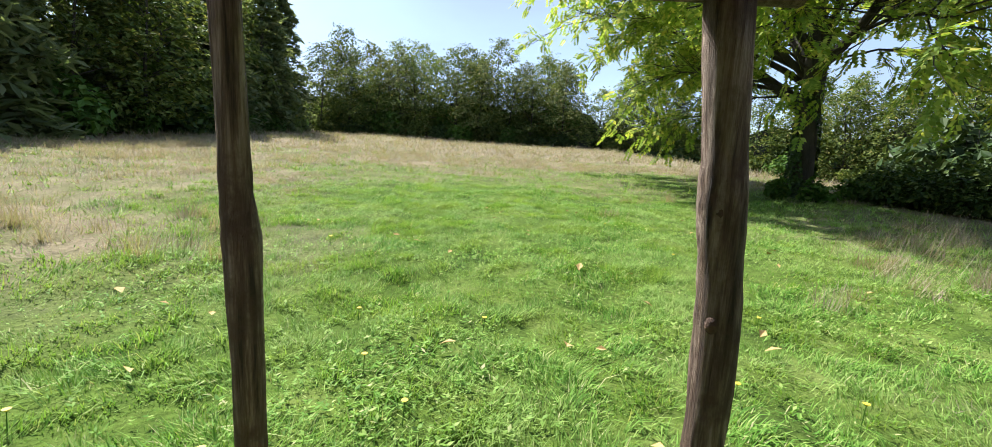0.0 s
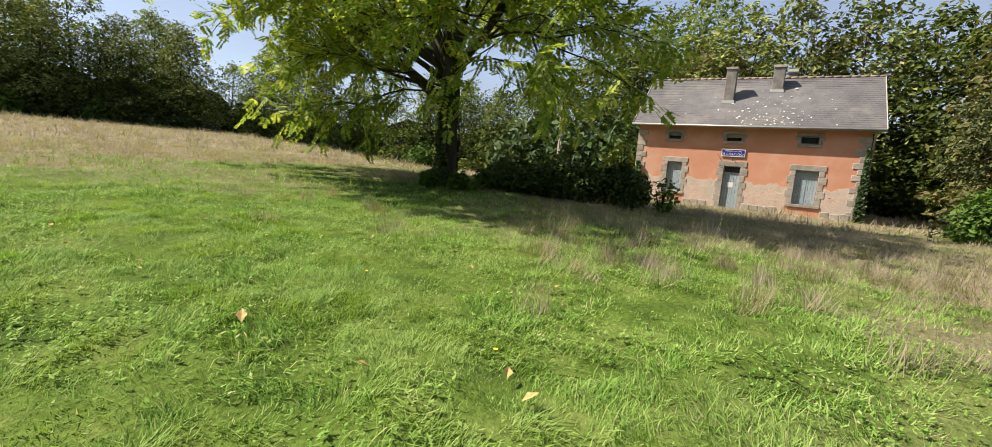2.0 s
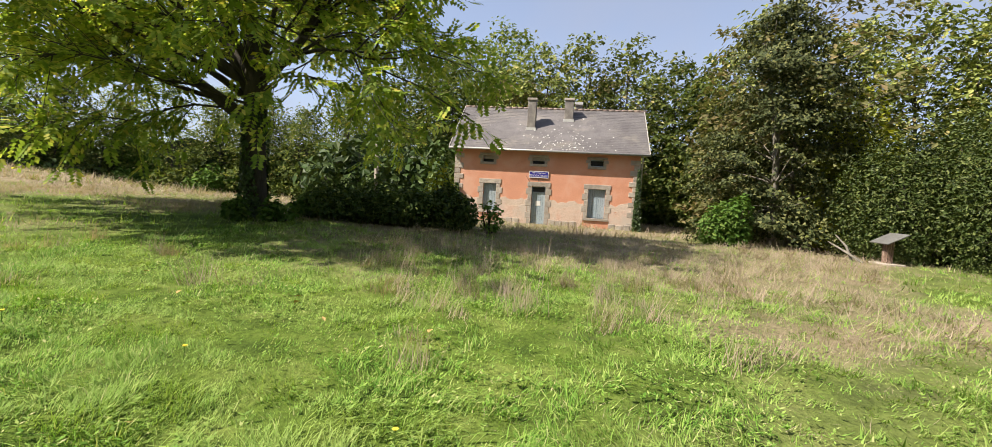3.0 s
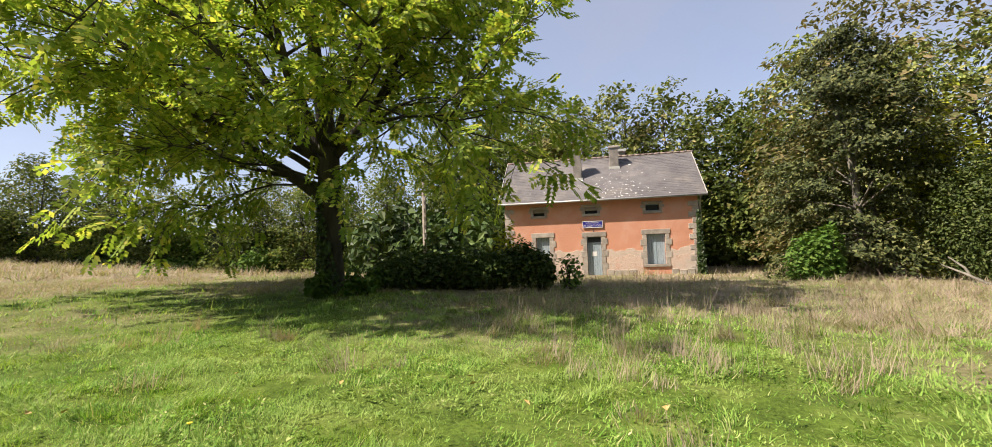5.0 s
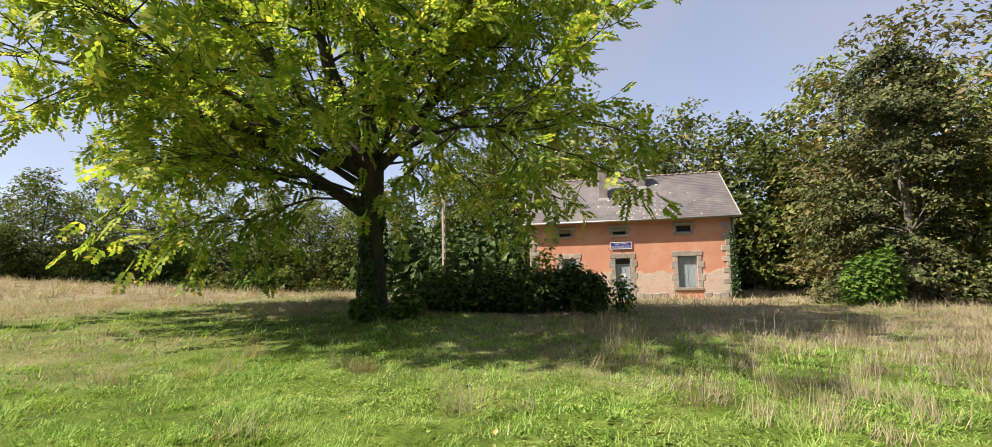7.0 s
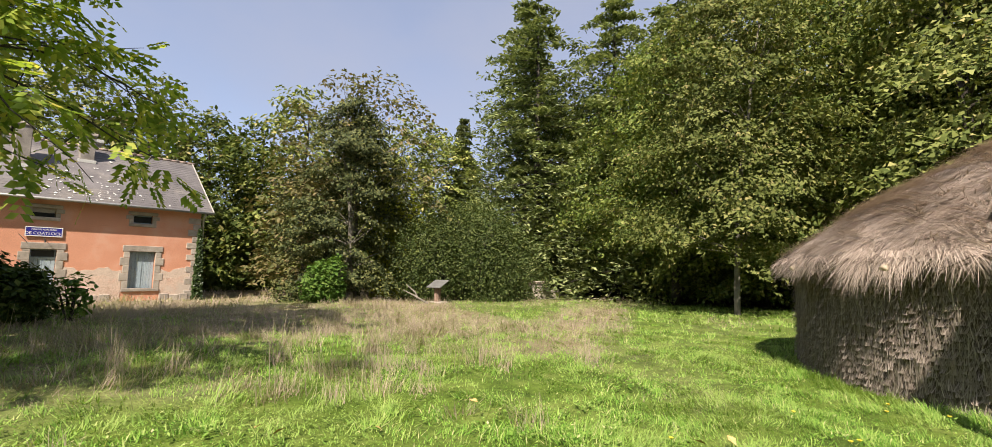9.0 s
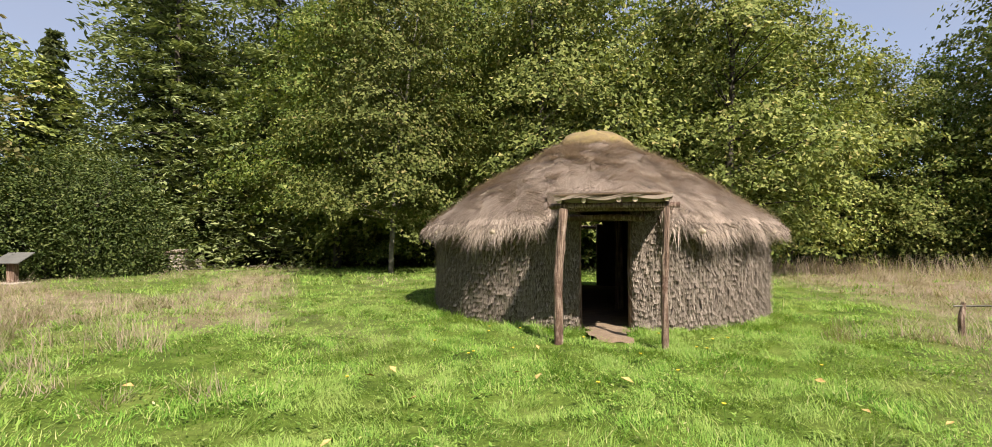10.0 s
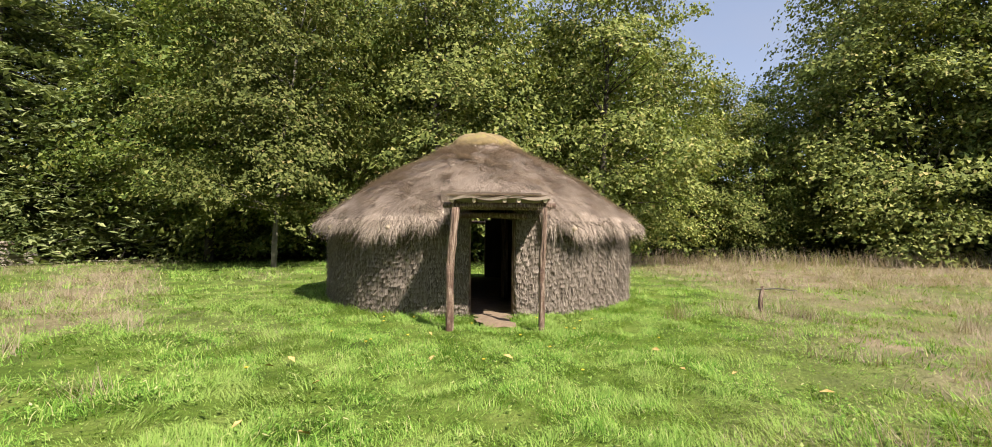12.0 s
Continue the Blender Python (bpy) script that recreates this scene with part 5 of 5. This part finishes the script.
def build_lectern(x, y):
    t = thing("information_lectern", pose(x, y, gz(x, y), 0, 0, -159), "sloping information board on a thick wooden post", "sign")
    part("post", boxed(-0.12, -0.12, -0.2, 0.12, 0.12, 0.82, bevel=0.02), M_POST, t)
    m = Matrix.Translation((0, 0, 0.92)) @ Matrix.Rotation(radians(28), 4, "X")
    part("panel", boxed(-0.45, -0.38, -0.02, 0.45, 0.38, 0.02, bevel=0.008, m=m), M_PANEL, t, "grey sloping panel")
    part("brace", boxed(-0.05, -0.3, -0.07, 0.05, 0.3, -0.025, m=m), M_POST, t)
    part("footing", boxed(-0.4, -0.35, -0.1, 0.4, 0.35, 0.07, bevel=0.02), M_STONE, t, "flat stone slab at the foot")


build_lectern(20.6, -2.9)
t = thing("leaning_branch", pose(20.3, -1.9, gz(20.3, -1.9)), "bleached broken branch leaning in the grass", "branch")
for a in ([((0.0, 0, -0.1), 0.05), ((0.25, 0.2, 0.5), 0.04), ((0.75, 0.45, 0.85), 0.02)], [((-0.3, -0.2, 0.0), 0.05), ((0.1, 0.3, 0.35), 0.04), ((0.5, 0.7, 0.6), 0.02)]):
    V, F = tubes([[(np.array(p), r) for p, r in a]], 7, 0.2)
    part_np("bough", V, F, M_PALEBARK, t)


def build_gatepost(x, y):
    """The squat stone pillar with a brick-red cap, and its low wall."""
    g = np.random.default_rng(4)
    t = thing("stone_pillar", pose(x, y, gz(x, y), 0, 0, 20), "squat rubble stone pillar with a reddish cap slab", "pillar")
    for r in range(5):
        for i, (a, b) in enumerate(((-0.36, 0.0), (0.0, 0.36))):
            part("stone", boxed(a, -0.36, r * 0.19 - 0.05, b - 0.015, 0.36, r * 0.19 + 0.125, bevel=0.025, m=Matrix.Rotation(radians(90 * (r % 2)), 4, "Z")), M_STONE, t)
    part("cap", boxed(-0.44, -0.44, 0.9, 0.44, 0.44, 0.99, bevel=0.02), M_RIDGE, t, "reddish cap slab")
    part("cap_top", boxed(-0.3, -0.3, 0.99, 0.3, 0.3, 1.08, bevel=0.03), M_STONE, t)
    w = thing("low_stone_wall", pose(x, y, gz(x, y), 0, 0, 20), "low mossy rubble wall beside the pillar", "wall")
    for r in range(3):
        for i in range(4):
            part("stone", boxed(0.5 + i * 0.33, -0.2 - 0.04 * g.random(), r * 0.2 - 0.05, 0.82 + i * 0.33, 0.2, r * 0.2 + 0.13, bevel=0.03, m=Matrix.Rotation(radians(-95), 4, "Z")), M_STONE, w)
    p = thing("marker_post", pose(x - 0.9, y - 1.7, gz(x, y)), "short wooden marker post beside the track", "post")
    part("post", boxed(-0.08, -0.08, -0.1, 0.08, 0.08, 0.65, bevel=0.02), M_POST, p)


build_gatepost(22.0, -10.4)

bm = bmesh.new()
bmesh.ops.create_grid(bm, x_segments=20, y_segments=6, size=0.5)
for v in bm.verts:
    x = 19.0 + (v.co.x + 0.5) * 13 + 0.5 * math.sin(9 * v.co.y)
    y = -13.2 + v.co.y * (1.8 + 0.8 * math.sin(v.co.x * 7)) - 0.25 * (x - 19)
    v.co = Vector((x, y, gz(x, y) + 0.03))
tagged(part("track", bm, M_GRAVEL, None, "bare gravel track entering the wood", True), category="track", kind="structure")

t = thing("weathered_stake", pose(-5.15, -0.65, gz(-5.15, -0.65)), "old twisted stake with a cross stick in the grass", "stake")
V, F = tubes([[((0, 0, -0.1), 0.05), ((0.02, 0.02, 0.25), 0.045), ((-0.03, 0, 0.5), 0.03)]], 7, 0.3)
part_np("stake", V, F, M_POST, t)
V, F = tubes([[((0.1, 0, 0.44), 0.018), ((-0.3, 0.05, 0.47), 0.015), ((-0.62, 0.1, 0.43), 0.01)]], 6, 0.2)
part_np("cross_stick", V, F, M_PALEBARK, t)


# far_wood_backdrop: added sheet, the wood's inner shade put into its colour; seen only through gaps between the trees
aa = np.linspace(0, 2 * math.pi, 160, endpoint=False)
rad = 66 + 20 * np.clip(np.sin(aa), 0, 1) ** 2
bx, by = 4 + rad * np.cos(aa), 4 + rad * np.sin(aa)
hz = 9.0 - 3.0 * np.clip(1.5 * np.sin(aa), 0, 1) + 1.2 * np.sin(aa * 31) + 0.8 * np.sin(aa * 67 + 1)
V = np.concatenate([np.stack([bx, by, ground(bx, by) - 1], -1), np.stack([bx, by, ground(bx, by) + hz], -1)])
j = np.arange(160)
M_WOOD_SHADE = rough_mat("wood_shade_colour", [(0.35, (0.012, 0.016, 0.008)), (0.5, (0.028, 0.036, 0.018)), (0.7, (0.065, 0.08, 0.04))], 0.6, 3, 1.0, 0.2)
tagged(part_np("backdrop", V, np.stack([j, (j + 1) % 160, (j + 1) % 160 + 160, j + 160], -1), M_WOOD_SHADE, None, "backdrop sheet coloured dark as the shade inside the wood"), category="wood", kind="structure")

# ---- grass ----
def blades(x, y, h, w, g, lean=0.5, segs=1):
    n = len(x)
    z = ground(x, y) - 0.01
    a = 3.0 * waves(x, y, 3.2, 71) + g.normal(size=n) * 0.9
    d = np.stack([np.cos(a), np.sin(a)], -1)
    l = lean * h * (0.2 + g.random(n))
    s = np.stack([-d[:, 1], d[:, 0]], -1) * (w / 2)[:, None]
    base = np.stack([x, y], -1)
    tip = np.concatenate([base + d * l[:, None], (z + h * np.sqrt(np.clip(1 - 0.25 * (l / h) ** 2, 0.2, 1)))[:, None]], 1)
    p0, p1 = np.concatenate([base - s, z[:, None]], 1), np.concatenate([base + s, z[:, None]], 1)
    if segs == 1:
        return np.stack([p0, p1, tip], 1).reshape(-1, 3), np.arange(3 * n).reshape(n, 3)
    mid = np.concatenate([base + d * (l * 0.3)[:, None], (z + h * 0.55)[:, None]], 1)
    s3 = np.concatenate([s * 0.85, np.zeros((n, 1))], 1)
    V = np.stack([p0, p1, mid + s3, mid - s3, tip], 1).reshape(-1, 3)
    o = 5 * np.arange(n)[:, None]
    F = np.concatenate([o + [0, 1, 2], o + [0, 2, 3], o + [3, 2, 4]])
    return V, F


def blocked(x, y):
    """Under the hut, on its doorstep, in the house, on the track."""
    q = np.hypot(x - 0.6, y + 3.35)
    lx, ly = (x - 0.6) * 0.989 + (y + 3.35) * 0.148, -(x - 0.6) * 0.148 + (y + 3.35) * 0.989
    step_ = (np.abs(lx) < 0.27 + 0.06 * np.sin(9 * ly)) & (ly > 3) & (ly < 4.45)
    hx, hy = (x - 27.68) * 0.286 - (y - 9.6) * 0.958, (x - 27.68) * 0.958 + (y - 9.6) * 0.286
    track = (x > 18.5) & (np.abs(y + 13.2 + 0.25 * (x - 19)) < 0.95)
    return track | (q < R_OUT + 0.03) | step_ | ((hx > HX0) & (hx < HX1) & (hy > -0.05) & (hy < HDEEP))


def scatter(n, g, x0, x1, y0, y1, weight):
    x, y = x0 + (x1 - x0) * g.random(n), y0 + (y1 - y0) * g.random(n)
    k = (g.random(n) < weight(x, y)) & ~blocked(x, y)
    return x[k], y[k]


def clump(x, y, g, size, every):
    """Draws the blades together into tufts."""
    n = len(x)
    k = g.integers(0, max(1, n // every), n)
    cx, cy = x[k], y[k]
    r = g.random(n) < 0.5
    return np.where(r, cx + g.normal(size=n) * size, x), np.where(r, cy + g.normal(size=n) * size, y)


def build_grass():
    g = np.random.default_rng(15)
    V, F, o = [], [], 0

    def add(v, f):
        nonlocal o
        V.append(v)
        F.append(f + o)
        o += len(v)
    # turf: close, middle and far rings round the walked line
    for n, box_, near, far, h0, h1, w in ((1500000, (-5, 5.5, -3, 13), 0, 4.2, 0.025, 0.07, 0.009), (1000000, (-11, 13, -9, 18), 3.6, 9, 0.03, 0.08, 0.016), (650000, (-22, 26, -16, 34), 8, 22, 0.06, 0.13, 0.026)):
        def weight(x, y):
            d = path_gap(x, y)
            return (1 - 0.75 * dryness(x, y)) * (1 - in_wood(x, y)) * step(near - 0.6, near + 0.3, d) * (1 - step(far - 1.5, far, d)) * (1 - 0.55 * step(near, far, d)) * np.clip(0.78 + 0.25 * waves(x, y, 2.2, 31) + 0.35 * waves(x, y, 7.5, 32), 0.42, 1)
        x, y = scatter(n // 2, g, *box_, weight)
        x, y = clump(x, y, g, 0.035 + w, 14)
        k = ~blocked(x, y)
        x, y = x[k], y[k]
        tall = 0.8 + 0.4 * np.clip(waves(x, y, 1.6, 33), -0.6, 1) + 0.6 * np.clip(waves(x, y, 6.0, 34), -0.8, 1.2) + 0.9 * (np.abs(np.hypot(x - 0.6, y + 3.35) - 3.95) < 0.22)
        h = (h0 + (h1 - h0) * g.random(len(x)) ** 1.5 * 1.6) * tall
        add(*blades(x, y, h, w * (0.6 + 0.8 * g.random(len(x))), g, 1.4))
    # long soft tufts and broad-leaved weeds in the turf
    n = 2600
    cx, cy = scatter(n, g, -7, 11, -2, 14, lambda x, y: np.clip(0.5 + 0.6 * waves(x, y, 1.1, 52), 0.1, 1))
    k = g.integers(0, len(cx), 52000)
    r = g.normal(size=(52000, 2)) * 0.085
    x, y = cx[k] + r[:, 0], cy[k] + r[:, 1]
    sz = (0.35 + 0.65 * g.random(len(cx)))[k]
    add(*blades(x, y, (0.06 + 0.11 * g.random(len(x))) * sz, 0.005 + 0.006 * g.random(len(x)), g, 1.9, 2))
    cx, cy = scatter(56000, g, -5, 9, -2, 13, lambda x, y: (1 - 0.7 * dryness(x, y)) * np.clip(0.35 + 0.8 * waves(x, y, 1.3, 51), 0.06, 1))
    k = np.repeat(np.arange(len(cx)), 4)
    a = g.random(len(k)) * 6.283
    ln = (0.009 + 0.02 * g.random(len(cx)) ** 2.5)[k]
    zz = ground(cx, cy)[k] + 0.03 + 0.05 * g.random(len(k))
    c = np.stack([cx[k] + 0.6 * ln * np.cos(a), cy[k] + 0.6 * ln * np.sin(a), zz], -1)
    v = np.stack([np.cos(a), np.sin(a), 0.35 + 0 * a], -1) * ln[:, None]
    s = np.stack([-np.sin(a), np.cos(a), 0 * a], -1) * (0.42 * ln)[:, None]
    q = np.stack([c - v, c - s, c + v, c + s], 1).reshape(-1, 3)
    i = np.arange(len(k))[:, None] * 4
    add(q, np.concatenate([i + [0, 1, 2], i + [0, 2, 3]]))
    tagged(part_np("grass", np.concatenate(V), np.concatenate(F), M_GRASS, None, "short lush green meadow grass"), category="grass", kind="stuff")
    V, F, o = [], [], 0
    # tall dry grass
    for n, box_, near, far, h0, h1, w in ((380000, (-8, 14, -6, 16), 0.9, 9, 0.10, 0.34, 0.005), (760000, (-20, 30, -14, 36), 8, 22, 0.2, 0.58, 0.010), (260000, (-40, 45, -24, 70), 20, 70, 0.35, 0.8, 0.032)):
        def weight(x, y):
            d = path_gap(x, y)
            return dryness(x, y) * (1 - in_wood(x, y)) * step(near - 1, near + 0.5, d) * (1 - step(far - 3, far, d)) * np.clip(0.6 + 0.5 * waves(x, y, 1.2, 41), 0.15, 1)
        x, y = scatter(n, g, *box_, weight)
        x, y = clump(x, y, g, 0.08, 22)
        k = ~blocked(x, y)
        x, y = x[k], y[k]
        h = (h0 + (h1 - h0) * g.random(len(x)) ** 1.4) * (0.7 + 0.3 * np.clip(waves(x, y, 0.8, 43), -1, 1)) * (0.45 + 0.55 * dryness(x, y))
        add(*blades(x, y, h, w * (0.6 + 0.8 * g.random(len(x))), g, 1.7))
    # single straw tufts and bent seed stalks
    tx = np.concatenate([5 + 7 * g.random(60), -8 + 5 * g.random(40), 2.5 + 3 * g.random(14)])
    ty = np.concatenate([1.5 + 8 * g.random(60), -1 + 9 * g.random(40), 4 + 10 * g.random(14)])
    k = g.integers(0, len(tx), 9000)
    r = g.normal(size=(9000, 2)) * 0.12
    add(*blades(tx[k] + r[:, 0], ty[k] + r[:, 1], (0.14 + 0.26 * g.random(len(tx)))[k] * (0.6 + 0.8 * g.random(9000)), 0.005 + 0.006 * g.random(9000), g, 0.9))
    k = g.integers(0, 30, 300)
    r = g.normal(size=(300, 2)) * 0.35
    add(*blades(tx[k] + r[:, 0], ty[k] + r[:, 1], 0.55 + 0.35 * g.random(300), np.full(300, 0.008), g, 0.5))
    # reddish seed stalks along the foot of the wood
    sx = -4 - 24 * g.random(3200)
    sy = -15.2 - 0.12 * np.clip(-sx - 10, 0, 20) + 1.6 * g.random(3200)
    add(*blades(sx, sy, 0.45 + 0.55 * g.random(3200), np.full(3200, 0.02), g, 0.7))
    tagged(part_np("dry_grass", np.concatenate(V), np.concatenate(F), M_STRAW, None, "tall dry straw-coloured meadow grass"), category="dry grass", kind="stuff")


build_grass()


# ---- fallen leaves and flowers ----
def build_litter():
    g = np.random.default_rng(19)
    for i in range(34):
        x, y = -3.5 + 8 * g.random(), 2 + 8 * g.random()
        V, F = leaf_quads(np.array([[0.0, 0, 0]]), 0.07, g, up=1.5, long=1.5)
        ob = part_np("fallen_leaf", V, F, M_DEADLEAF, None, "curled yellow-brown fallen leaf lying on the grass")
        ob.matrix_basis = pose(x, y, gz(x, y) + 0.09)
        tagged(ob, category="leaf", group="fallen leaves")
    for i in range(22):
        x, y = (-2.5 + 5 * g.random(), 0.9 + 2.2 * g.random()) if i < 14 else (-3 + 7 * g.random(), 2 + 7 * g.random())
        t = thing("yellow_flower", pose(x, y, gz(x, y)), "small yellow wild flower in the grass", "flower", "yellow flowers")
        h = 0.1 + 0.08 * g.random()
        V, F = tubes([[((0, 0, 0), 0.003), ((0.01, 0, h), 0.003)]], 5)
        part_np("stem", V, F, M_GREEN, t)
        bm = bmesh.new()
        bmesh.ops.create_cone(bm, cap_ends=True, segments=9, radius1=0.008, radius2=0.02, depth=0.012)
        bmesh.ops.transform(bm, matrix=Matrix.Translation((0.01, 0, h)), verts=bm.verts)
        part("petals", bm, M_PETAL, t)


build_litter()
